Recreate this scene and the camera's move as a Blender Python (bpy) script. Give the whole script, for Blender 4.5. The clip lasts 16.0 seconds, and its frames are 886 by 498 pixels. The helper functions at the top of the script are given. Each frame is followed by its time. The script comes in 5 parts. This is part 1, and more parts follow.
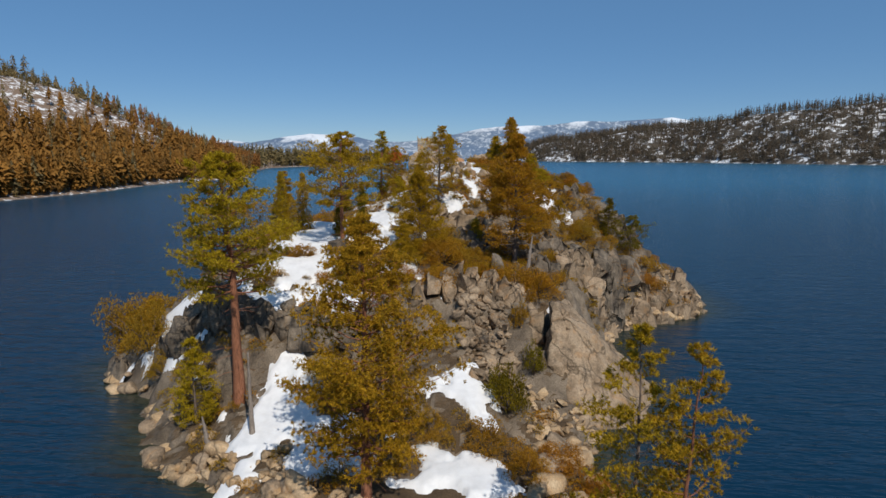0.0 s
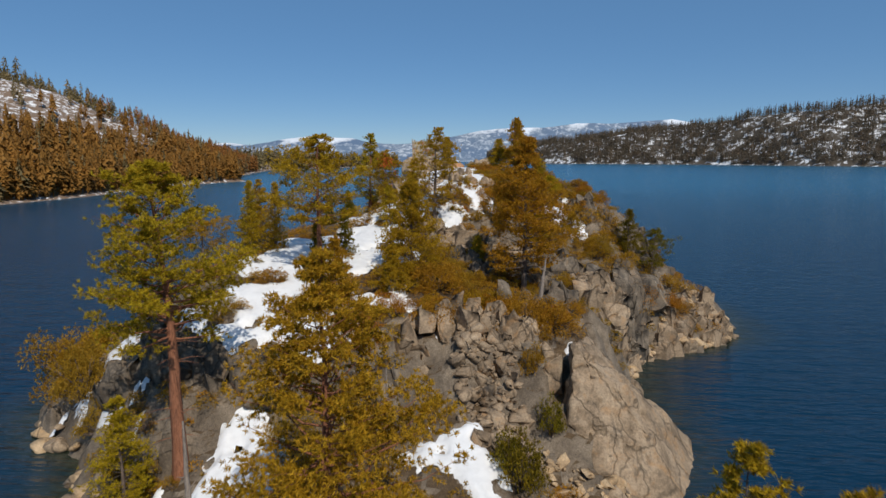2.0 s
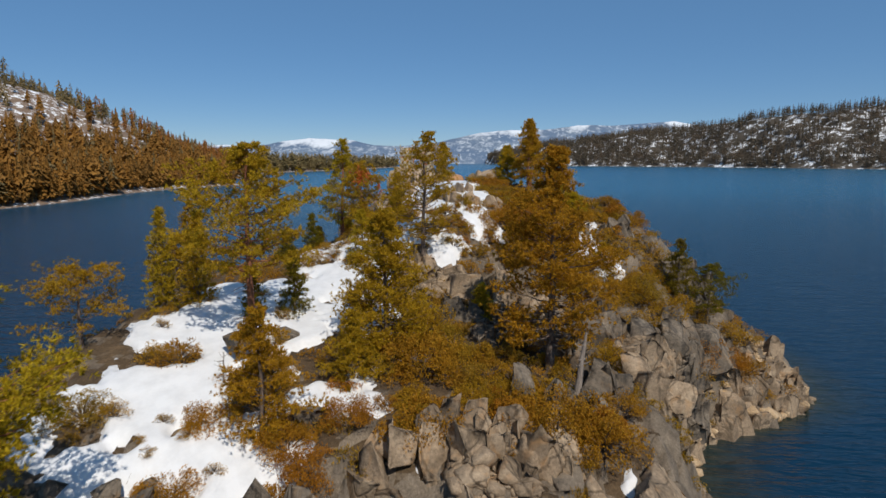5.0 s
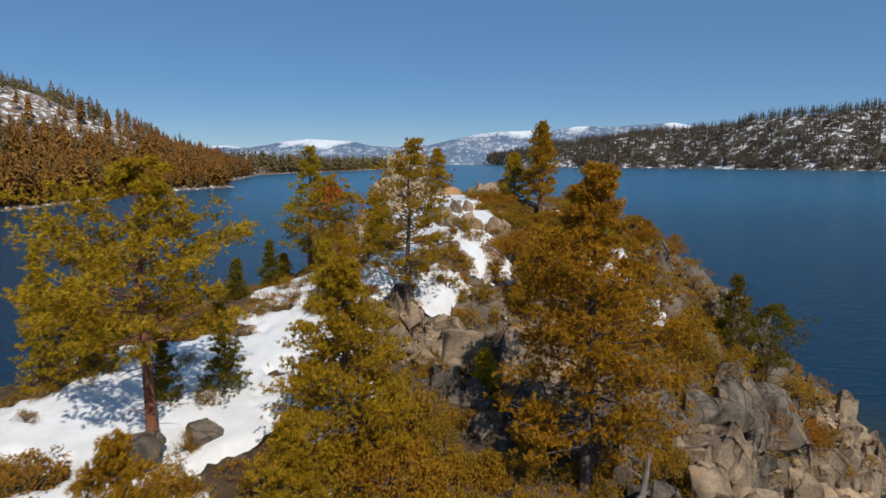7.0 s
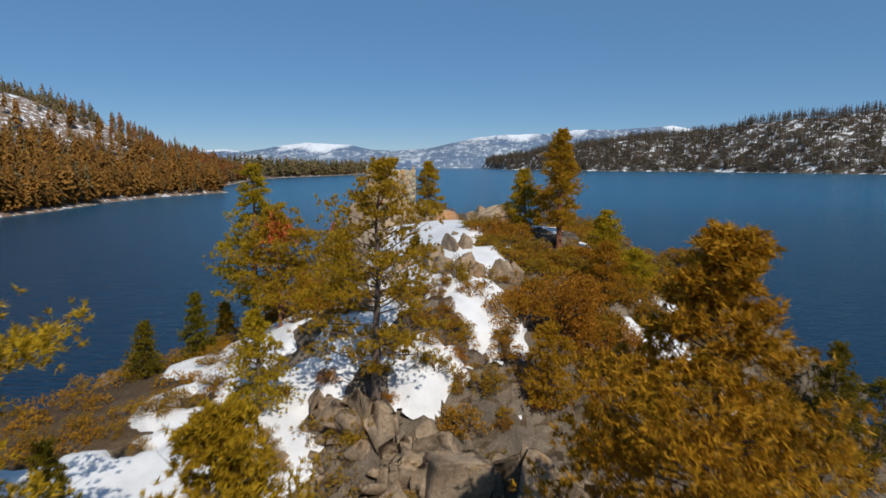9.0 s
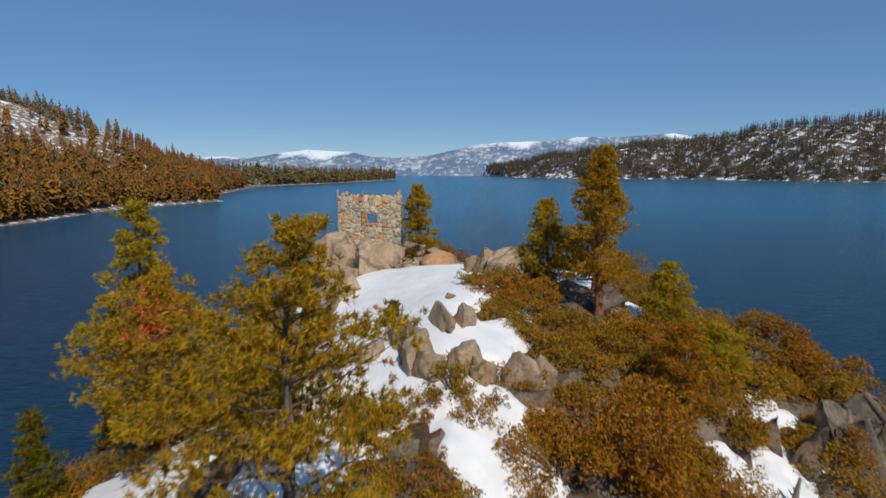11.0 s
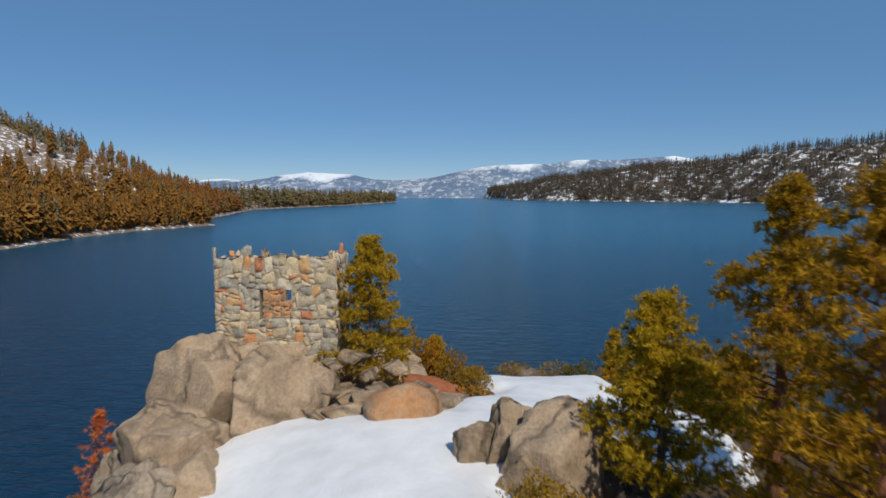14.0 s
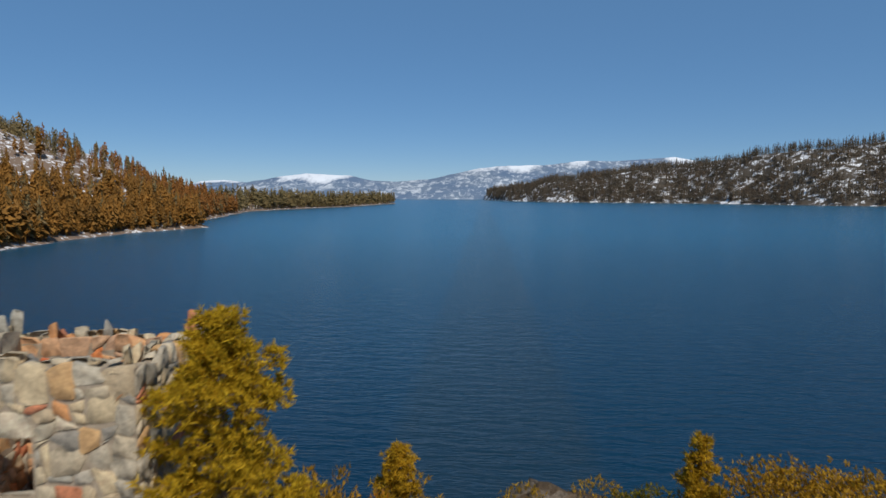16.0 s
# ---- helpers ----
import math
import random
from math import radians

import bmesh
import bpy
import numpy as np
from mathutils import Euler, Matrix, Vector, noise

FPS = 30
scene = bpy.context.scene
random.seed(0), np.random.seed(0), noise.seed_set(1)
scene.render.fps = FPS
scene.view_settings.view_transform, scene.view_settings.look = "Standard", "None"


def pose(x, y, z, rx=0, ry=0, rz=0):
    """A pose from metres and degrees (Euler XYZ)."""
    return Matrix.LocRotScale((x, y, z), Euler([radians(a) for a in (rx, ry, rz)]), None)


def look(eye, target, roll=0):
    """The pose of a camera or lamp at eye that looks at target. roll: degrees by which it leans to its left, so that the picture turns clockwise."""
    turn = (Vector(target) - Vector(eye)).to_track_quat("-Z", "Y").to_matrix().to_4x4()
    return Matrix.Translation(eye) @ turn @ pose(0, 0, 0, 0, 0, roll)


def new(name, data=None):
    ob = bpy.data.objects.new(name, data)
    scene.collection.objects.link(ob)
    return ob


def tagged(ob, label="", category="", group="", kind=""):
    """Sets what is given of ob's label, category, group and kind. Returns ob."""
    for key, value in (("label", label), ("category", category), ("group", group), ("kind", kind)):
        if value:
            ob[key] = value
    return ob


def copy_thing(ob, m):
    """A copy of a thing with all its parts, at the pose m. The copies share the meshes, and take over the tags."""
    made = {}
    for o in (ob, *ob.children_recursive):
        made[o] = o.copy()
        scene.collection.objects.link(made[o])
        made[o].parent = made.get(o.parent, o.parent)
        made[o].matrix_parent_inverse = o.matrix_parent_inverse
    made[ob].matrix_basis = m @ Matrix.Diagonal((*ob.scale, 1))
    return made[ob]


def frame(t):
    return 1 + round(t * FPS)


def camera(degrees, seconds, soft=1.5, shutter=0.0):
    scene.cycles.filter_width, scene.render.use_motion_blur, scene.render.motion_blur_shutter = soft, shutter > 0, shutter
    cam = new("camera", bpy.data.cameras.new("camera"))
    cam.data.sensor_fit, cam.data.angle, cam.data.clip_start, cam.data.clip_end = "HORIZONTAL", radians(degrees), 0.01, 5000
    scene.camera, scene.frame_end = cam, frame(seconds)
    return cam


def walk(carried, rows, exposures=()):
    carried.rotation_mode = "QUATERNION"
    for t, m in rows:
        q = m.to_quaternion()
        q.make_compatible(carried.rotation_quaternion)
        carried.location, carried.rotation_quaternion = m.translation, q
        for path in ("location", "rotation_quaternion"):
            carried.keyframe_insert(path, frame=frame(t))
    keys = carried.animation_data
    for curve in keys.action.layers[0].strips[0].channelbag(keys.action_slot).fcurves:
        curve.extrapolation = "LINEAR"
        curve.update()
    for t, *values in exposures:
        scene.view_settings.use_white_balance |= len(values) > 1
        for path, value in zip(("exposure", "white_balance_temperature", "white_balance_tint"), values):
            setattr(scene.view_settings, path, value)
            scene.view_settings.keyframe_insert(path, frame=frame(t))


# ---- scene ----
cam = camera(73.0, 16.0, 1.5, 0.4)
PATH = [
    (0, (2.08, 0.127, 27.047), (1.942, 2.098, 26.738), 0.1),
    (0.5, (1.96, 2.965, 27.136), (1.822, 4.936, 26.828), 0.0),
    (1, (1.843, 5.962, 27.22), (1.706, 7.934, 26.915), 0.0),
    (1.5, (1.749, 9.096, 27.335), (1.611, 11.068, 27.032), 0.0),
    (2, (1.624, 12.315, 27.528), (1.487, 14.287, 27.226), 0.0),
    (2.5, (1.526, 15.638, 27.73), (1.389, 17.61, 27.429), -0.0),
    (3, (1.452, 19.041, 27.955), (1.313, 21.014, 27.655), 0.0),
    (3.5, (1.334, 22.545, 28.159), (1.195, 24.518, 27.858), 0.0),
    (4, (1.164, 26.066, 28.351), (1.027, 28.039, 28.052), 0.1),
    (4.2, (1.13, 27.492, 28.395), (0.992, 29.466, 28.101), -0.0),
    (6.3, (0.833, 42.629, 29.441), (0.692, 44.601, 29.141), 0.1),
    (6.5, (0.762, 44.043, 29.498), (0.624, 46.017, 29.203), 0.1),
    (7, (0.666, 47.647, 29.839), (0.53, 49.621, 29.546), 0.1),
    (7.5, (0.589, 51.301, 30.18), (0.452, 53.275, 29.887), 0.1),
    (8, (0.556, 54.958, 30.514), (0.418, 56.932, 30.222), 0.1),
    (8.5, (0.466, 58.575, 30.888), (0.329, 60.549, 30.597), 0.1),
    (8.7, (0.41, 60.081, 30.968), (0.277, 62.055, 30.681), 0.0),
    (10.8, (-0.049, 75.856, 32.429), (-0.184, 77.833, 32.158), 0.2),
    (11, (-0.106, 77.426, 32.482), (-0.241, 79.404, 32.223), 0.1),
    (11.5, (-0.165, 81.265, 32.764), (-0.3, 83.246, 32.519), 0.2),
    (12, (-0.181, 85.118, 32.982), (-0.316, 87.1, 32.751), 0.1),
    (12.5, (-0.218, 88.983, 33.099), (-0.354, 90.966, 32.877), 0.1),
    (13, (-0.297, 93.023, 33.169), (-0.436, 95.008, 32.965), 0.1),
    (13.5, (-0.434, 97.12, 33.226), (-0.573, 99.105, 33.033), 0.0),
    (14, (-0.583, 101.103, 33.233), (-0.722, 103.09, 33.047), 0.1),
    (14.5, (-0.676, 104.975, 33.305), (-0.814, 106.962, 33.119), 0.1),
    (15, (-0.744, 108.714, 33.391), (-0.883, 110.701, 33.207), 0.2),
    (15.5, (-0.755, 112.414, 33.508), (-0.894, 114.4, 33.324), 0.3),
    (16, (-0.536, 115.743, 33.577), (-0.673, 117.73, 33.395), 0.1),
]
walk(cam, [(t, look(eye, target, roll)) for t, eye, target, roll in PATH])

# ---- light and sky ----
SUN_AZ = 152.0     # degrees clockwise from +y
SUN_EL = 47.0
world = bpy.data.worlds.new("sky")
scene.world = world
world.use_nodes = True
wn = world.node_tree.nodes
wl = world.node_tree.links
sky = wn.new("ShaderNodeTexSky")
sky.sky_type = "NISHITA"
sky.sun_disc = False
sky.sun_elevation = radians(SUN_EL)
sky.sun_rotation = radians(SUN_AZ)
sky.altitude = 1900.0
sky.air_density = 0.85
sky.dust_density = 0.1
sky.ozone_density = 3.0
wn["Background"].inputs["Strength"].default_value = 0.08
tone = wn.new("ShaderNodeHueSaturation")
tone.inputs["Saturation"].default_value = 1.2
wl.new(sky.outputs["Color"], tone.inputs["Color"])
haze = wn.new("ShaderNodeMix")
haze.data_type = "RGBA"
haze.inputs["Factor"].default_value = 0.5
haze.inputs[7].default_value = (1.72, 3.68, 6.6, 1)
wl.new(tone.outputs["Color"], haze.inputs[6])
wl.new(haze.outputs[2], wn["Background"].inputs["Color"])
sun_dir = Vector((math.sin(radians(SUN_AZ)) * math.cos(radians(SUN_EL)), math.cos(radians(SUN_AZ)) * math.cos(radians(SUN_EL)), math.sin(radians(SUN_EL))))
sun = new("sun", bpy.data.lights.new("sun", "SUN"))
sun.data.energy = 3.5
sun.data.angle = radians(0.55)
sun.data.color = (1.0, 0.94, 0.85)
sun.matrix_world = look(sun_dir * 300, (0, 0, 0))


# ---- materials ----
def node_mat(name, rough=0.9):
    m = bpy.data.materials.new(name)
    m.use_nodes = True
    b = m.node_tree.nodes["Principled BSDF"]
    b.inputs["Roughness"].default_value = rough
    b.inputs["Specular IOR Level"].default_value = 0.3
    return m, m.node_tree.nodes, m.node_tree.links, b


def ramp(nodes, links, fac, stops):
    r = nodes.new("ShaderNodeValToRGB")
    while len(r.color_ramp.elements) < len(stops):
        r.color_ramp.elements.new(0.5)
    for e, (p, c) in zip(r.color_ramp.elements, stops):
        e.position = p
        e.color = (*c, 1)
    links.new(fac, r.inputs["Fac"])
    return r.outputs["Color"]


def noise_tex(nodes, links, vec, scale, detail=6.0, rough=0.6, dist=0.0):
    n = nodes.new("ShaderNodeTexNoise")
    n.inputs["Scale"].default_value = scale
    n.inputs["Detail"].default_value = detail
    n.inputs["Roughness"].default_value = rough
    n.inputs["Distortion"].default_value = dist
    links.new(vec, n.inputs["Vector"])
    return n.outputs["Fac"]


def mixed(nodes, links, kind, fac, a, b):
    m = nodes.new("ShaderNodeMix")
    m.data_type = "RGBA"
    m.blend_type = kind
    for sock, v in ((m.inputs["Factor"], fac), (m.inputs[6], a), (m.inputs[7], b)):
        if isinstance(v, (int, float)):
            sock.default_value = v
        elif isinstance(v, tuple):
            sock.default_value = (*v, 1)
        else:
            links.new(v, sock)
    return m.outputs[2]


def bumped(nodes, links, b, height, strength, dist):
    n = nodes.new("ShaderNodeBump")
    n.inputs["Strength"].default_value = strength
    n.inputs["Distance"].default_value = dist
    links.new(height, n.inputs["Height"])
    links.new(n.outputs["Normal"], b.inputs["Normal"])


def position(nodes):
    return nodes.new("ShaderNodeNewGeometry").outputs["Position"]


def rock_mat(name, dark, mid, light, stain, crack=0.35, coarse=0.35, grain=0.75, lichen=0.5, size=4.5):
    """Weathered granite: two scales of tone, lichen-dark joints, rust stains."""
    m, nd, ln, b = node_mat(name, 0.88)
    p = position(nd)
    big = noise_tex(nd, ln, p, coarse, 5, 0.6, 0.6)
    fine = noise_tex(nd, ln, p, size, 9, 0.72)
    col = ramp(nd, ln, big, [(0.3, dark), (0.5, mid), (0.7, light)])
    col = mixed(nd, ln, "OVERLAY", grain, col, ramp(nd, ln, fine, [(0.25, (0.15, 0.15, 0.15)), (0.75, (0.85, 0.84, 0.82))]))
    rust = noise_tex(nd, ln, p, 0.6, 4, 0.6, 1.0)
    col = mixed(nd, ln, "MIX", ramp(nd, ln, rust, [(0.55, (0, 0, 0)), (0.72, (0.6, 0.6, 0.6))]), col, stain)
    # black lichen in ragged streaks that run down the faces
    run = nd.new("ShaderNodeMapping")
    run.inputs["Scale"].default_value = (1.0, 1.0, 0.3)
    ln.new(p, run.inputs["Vector"])
    spots = noise_tex(nd, ln, run.outputs["Vector"], 0.75, 8, 0.68, 0.7)
    col = mixed(nd, ln, "MIX", ramp(nd, ln, spots, [(0.6 - 0.12 * lichen, (0, 0, 0)), (0.74 - 0.12 * lichen, (0.82, 0.82, 0.82))]), col, (0.032, 0.03, 0.028))
    # joints: stretched cells
    mp = nd.new("ShaderNodeMapping")
    mp.inputs["Scale"].default_value = (1.0, 1.0, 0.55)
    mp.inputs["Rotation"].default_value = (0.35, 0.2, 0.5)
    warp = nd.new("ShaderNodeTexNoise")
    warp.inputs["Scale"].default_value = 0.8
    warp.inputs["Detail"].default_value = 4
    ln.new(p, warp.inputs["Vector"])
    add = nd.new("ShaderNodeVectorMath")
    add.operation = "MULTIPLY_ADD"
    add.inputs[1].default_value = (1.3, 1.3, 1.3)
    ln.new(warp.outputs["Color"], add.inputs[0])
    ln.new(p, add.inputs[2])
    ln.new(add.outputs[0], mp.inputs["Vector"])
    v = nd.new("ShaderNodeTexVoronoi")
    v.feature = "DISTANCE_TO_EDGE"
    v.inputs["Scale"].default_value = crack
    ln.new(mp.outputs["Vector"], v.inputs["Vector"])
    joint = ramp(nd, ln, v.outputs["Distance"], [(0.0, (0.25, 0.25, 0.25)), (0.035, (1, 1, 1))])
    col = mixed(nd, ln, "MULTIPLY", 0.7, col, joint)
    ln.new(col, b.inputs["Base Color"])
    h = mixed(nd, ln, "MULTIPLY", 1.0, joint, ramp(nd, ln, fine, [(0, (0.3, 0.3, 0.3)), (1, (1, 1, 1))]))
    bumped(nd, ln, b, h, 0.75, 0.18)
    return m


granite = rock_mat("granite_grey", (0.08, 0.062, 0.046), (0.17, 0.135, 0.1), (0.29, 0.235, 0.175), (0.28, 0.17, 0.08), lichen=0.75)
granite_tan = rock_mat("granite_tan", (0.15, 0.108, 0.07), (0.3, 0.218, 0.142), (0.43, 0.325, 0.22), (0.42, 0.23, 0.095), 0.3, lichen=0.3)
granite_pale = rock_mat("granite_pale", (0.25, 0.18, 0.118), (0.43, 0.312, 0.203), (0.52, 0.395, 0.27), (0.42, 0.27, 0.15), 0.22, 0.6, 0.55, 0.12, 9.0)
granite_rust = rock_mat("granite_rust", (0.3, 0.2, 0.13), (0.46, 0.23, 0.1), (0.4, 0.29, 0.19), (0.52, 0.18, 0.05), 0.12, 0.7, 0.5, -0.3)
granite_grey_pale = rock_mat("granite_grey_pale", (0.19, 0.148, 0.105), (0.33, 0.258, 0.186), (0.45, 0.36, 0.262), (0.36, 0.24, 0.13), 0.4, 0.45, 0.7, 0.35, 8.0)
granite_shore = rock_mat("granite_shore", (0.26, 0.175, 0.1), (0.44, 0.305, 0.175), (0.58, 0.43, 0.27), (0.5, 0.28, 0.11), 0.25, 0.5, 0.7, 0.0, 6.0)
granite_black = rock_mat("granite_black", (0.05, 0.042, 0.034), (0.12, 0.096, 0.074), (0.26, 0.205, 0.15), (0.26, 0.17, 0.09), 0.5, 0.6, 0.7, 0.6)


def ground_mat():
    """Needle litter and soil on gentle slopes, bare granite on steep ones."""
    m, nd, ln, b = node_mat("island_ground", 0.95)
    p = position(nd)
    big = noise_tex(nd, ln, p, 0.5, 5, 0.6)
    fine = noise_tex(nd, ln, p, 7.0, 8, 0.75)
    soil = ramp(nd, ln, big, [(0.3, (0.07, 0.045, 0.025)), (0.6, (0.13, 0.085, 0.045)), (0.75, (0.17, 0.11, 0.06))])
    stone = ramp(nd, ln, noise_tex(nd, ln, p, 0.4, 5, 0.6, 0.5), [(0.3, (0.1, 0.077, 0.055)), (0.5, (0.19, 0.148, 0.106)), (0.7, (0.3, 0.236, 0.168))])
    geo = nd.new("ShaderNodeNewGeometry")
    sep = nd.new("ShaderNodeSeparateXYZ")
    ln.new(geo.outputs["True Normal"], sep.inputs[0])
    steep = ramp(nd, ln, sep.outputs["Z"], [(0.78, (1, 1, 1)), (0.9, (0, 0, 0))])
    col = mixed(nd, ln, "MIX", steep, soil, stone)
    col = mixed(nd, ln, "OVERLAY", 0.8, col, ramp(nd, ln, fine, [(0.25, (0.12, 0.12, 0.12)), (0.75, (0.85, 0.85, 0.85))]))
    ln.new(col, b.inputs["Base Color"])
    bumped(nd, ln, b, fine, 0.8, 0.2)
    return m


ground_m = ground_mat()


def snow_mat():
    m, nd, ln, b = node_mat("old_snow", 0.6)
    p = position(nd)
    big = noise_tex(nd, ln, p, 0.9, 6, 0.6)
    fine = noise_tex(nd, ln, p, 9.0, 6, 0.7)
    col = ramp(nd, ln, big, [(0.3, (0.7, 0.695, 0.685)), (0.6, (0.81, 0.805, 0.795))])
    specks = ramp(nd, ln, noise_tex(nd, ln, p, 22.0, 2, 0.5), [(0.70, (1, 1, 1)), (0.76, (0.55, 0.5, 0.42))])
    col = mixed(nd, ln, "MULTIPLY", 0.35, col, specks)
    ln.new(col, b.inputs["Base Color"])
    bumped(nd, ln, b, mixed(nd, ln, "MIX", 0.35, big, fine), 0.3, 0.25)
    return m


snow_m = snow_mat()


def water_mat():
    """Clear cold lake: nearly black-blue where deep, olive over the shallow shelf round the island."""
    m, nd, ln, b = node_mat("lake_water", 0.22)
    p = position(nd)
    b.inputs["Specular IOR Level"].default_value = 0.55
    b.inputs["IOR"].default_value = 1.34
    deep = noise_tex(nd, ln, p, 0.004, 3, 0.5)
    col = ramp(nd, ln, deep, [(0.35, (0.0016, 0.021, 0.047)), (0.65, (0.0018, 0.029, 0.059))])
    # paler blue with distance: sky reflection on far water, painted into the base colour
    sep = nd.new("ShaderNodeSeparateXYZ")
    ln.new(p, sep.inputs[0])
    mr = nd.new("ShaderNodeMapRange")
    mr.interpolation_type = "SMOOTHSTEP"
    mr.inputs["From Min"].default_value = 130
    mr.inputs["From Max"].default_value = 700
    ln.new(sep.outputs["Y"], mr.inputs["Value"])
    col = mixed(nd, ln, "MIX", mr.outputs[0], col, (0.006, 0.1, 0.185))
    at = nd.new("ShaderNodeAttribute")
    at.attribute_name = "shoal"
    patch = noise_tex(nd, ln, p, 0.45, 5, 0.65)
    bed = ramp(nd, ln, patch, [(0.35, (0.016, 0.024, 0.014)), (0.65, (0.05, 0.05, 0.026))])
    ln.new(mixed(nd, ln, "MIX", at.outputs["Fac"], col, bed), b.inputs["Base Color"])
    mp = nd.new("ShaderNodeMapping")
    mp.inputs["Scale"].default_value = (0.28, 1.0, 1.0)
    mp.inputs["Rotation"].default_value = (0, 0, 0.2)
    ln.new(p, mp.inputs["Vector"])
    a = noise_tex(nd, ln, mp.outputs["Vector"], 0.5, 2, 0.5, 0.5)
    c = noise_tex(nd, ln, mp.outputs["Vector"], 1.7, 2, 0.5, 0.3)
    bumped(nd, ln, b, mixed(nd, ln, "MIX", 0.3, a, c), 1.0, 0.8)
    return m


water_m = water_mat()


def bark_mat(name, c1, c2, c3):
    m, nd, ln, b = node_mat(name, 0.95)
    tc = nd.new("ShaderNodeTexCoord")
    mp = nd.new("ShaderNodeMapping")
    mp.inputs["Scale"].default_value = (6, 6, 1.2)
    ln.new(tc.outputs["Object"], mp.inputs["Vector"])
    n = noise_tex(nd, ln, mp.outputs["Vector"], 1.6, 8, 0.7, 0.5)
    ln.new(ramp(nd, ln, n, [(0.3, c1), (0.5, c2), (0.7, c3)]), b.inputs["Base Color"])
    bumped(nd, ln, b, n, 1.0, 0.08)
    return m


bark_red = bark_mat("pine_bark_red", (0.1, 0.042, 0.024), (0.27, 0.11, 0.057), (0.38, 0.17, 0.095))
bark_grey = bark_mat("pine_bark_grey", (0.06, 0.045, 0.035), (0.15, 0.11, 0.085), (0.25, 0.19, 0.15))
dead_wood = bark_mat("dead_wood", (0.13, 0.105, 0.085), (0.27, 0.22, 0.18), (0.4, 0.34, 0.28))


def leaf_mat(name, shades, trans=0.25, scale=1.1, own=0.45):
    """Needles or leaves: tone varies from tuft to tuft and from plant to plant."""
    m, nd, ln, b = node_mat(name, 0.65)
    b.inputs["Specular IOR Level"].default_value = 0.15
    geo = nd.new("ShaderNodeNewGeometry")
    tc = nd.new("ShaderNodeTexCoord")
    n = noise_tex(nd, ln, tc.outputs["Object"], scale, 3, 0.6)
    mixv = nd.new("ShaderNodeMath")
    mixv.operation = "MULTIPLY_ADD"
    mixv.inputs[1].default_value = own
    ln.new(geo.outputs["Random Per Island"], mixv.inputs[0])
    half = nd.new("ShaderNodeMath")
    half.operation = "MULTIPLY"
    half.inputs[1].default_value = 1.07 - own
    ln.new(n, half.inputs[0])
    ln.new(half.outputs[0], mixv.inputs[2])
    col = ramp(nd, ln, mixv.outputs[0], list(zip((0.3, 0.5, 0.72), shades)))
    hsv = nd.new("ShaderNodeHueSaturation")
    oi = nd.new("ShaderNodeObjectInfo")
    mr = nd.new("ShaderNodeMapRange")
    mr.inputs["To Min"].default_value = 0.485
    mr.inputs["To Max"].default_value = 0.515
    ln.new(oi.outputs["Random"], mr.inputs["Value"])
    ln.new(mr.outputs[0], hsv.inputs["Hue"])
    ln.new(col, hsv.inputs["Color"])
    ln.new(hsv.outputs["Color"], b.inputs["Base Color"])
    t = nd.new("ShaderNodeBsdfTranslucent")
    ln.new(hsv.outputs["Color"], t.inputs["Color"])
    mx = nd.new("ShaderNodeMixShader")
    mx.inputs[0].default_value = trans
    ln.new(b.outputs[0], mx.inputs[1])
    ln.new(t.outputs[0], mx.inputs[2])
    ln.new(mx.outputs[0], nd["Material Output"].inputs["Surface"])
    return m


needles = leaf_mat("pine_needles", [(0.205, 0.13, 0.008), (0.475, 0.298, 0.014), (0.66, 0.43, 0.028)], 0.42)
needles_olive = leaf_mat("pine_needles_olive", [(0.175, 0.12, 0.007), (0.435, 0.284, 0.013), (0.61, 0.405, 0.024)], 0.4)
needles_brown = leaf_mat("pine_needles_ochre", [(0.19, 0.093, 0.007), (0.44, 0.232, 0.012), (0.6, 0.325, 0.022)], 0.4)
needles_green = leaf_mat("fir_needles", [(0.07, 0.058, 0.006), (0.2, 0.155, 0.01), (0.32, 0.24, 0.018)], 0.5)
leaves_orange = leaf_mat("shrub_leaves_rust", [(0.18, 0.086, 0.008), (0.43, 0.215, 0.015), (0.57, 0.3, 0.026)], 0.4)
leaves_olive = leaf_mat("shrub_leaves_olive", [(0.16, 0.1, 0.012), (0.35, 0.193, 0.017), (0.5, 0.28, 0.032)], 0.4)
needles_dead = leaf_mat("dead_needles_red", [(0.48, 0.085, 0.03), (0.76, 0.17, 0.055), (0.85, 0.27, 0.09)], 0.5)
far_left_leaf = leaf_mat("far_forest_ochre", [(0.135, 0.063, 0.021), (0.285, 0.118, 0.031), (0.41, 0.166, 0.042)], 0.3, 0.07, 0.14)
far_left_dark = leaf_mat("far_forest_olive", [(0.1, 0.076, 0.038), (0.2, 0.145, 0.068), (0.3, 0.195, 0.09)], 0.3, 0.06, 0.14)
far_right_leaf = leaf_mat("far_forest_grey", [(0.07, 0.062, 0.045), (0.14, 0.115, 0.076), (0.22, 0.155, 0.095)], 0.4, 0.03, 0.2)


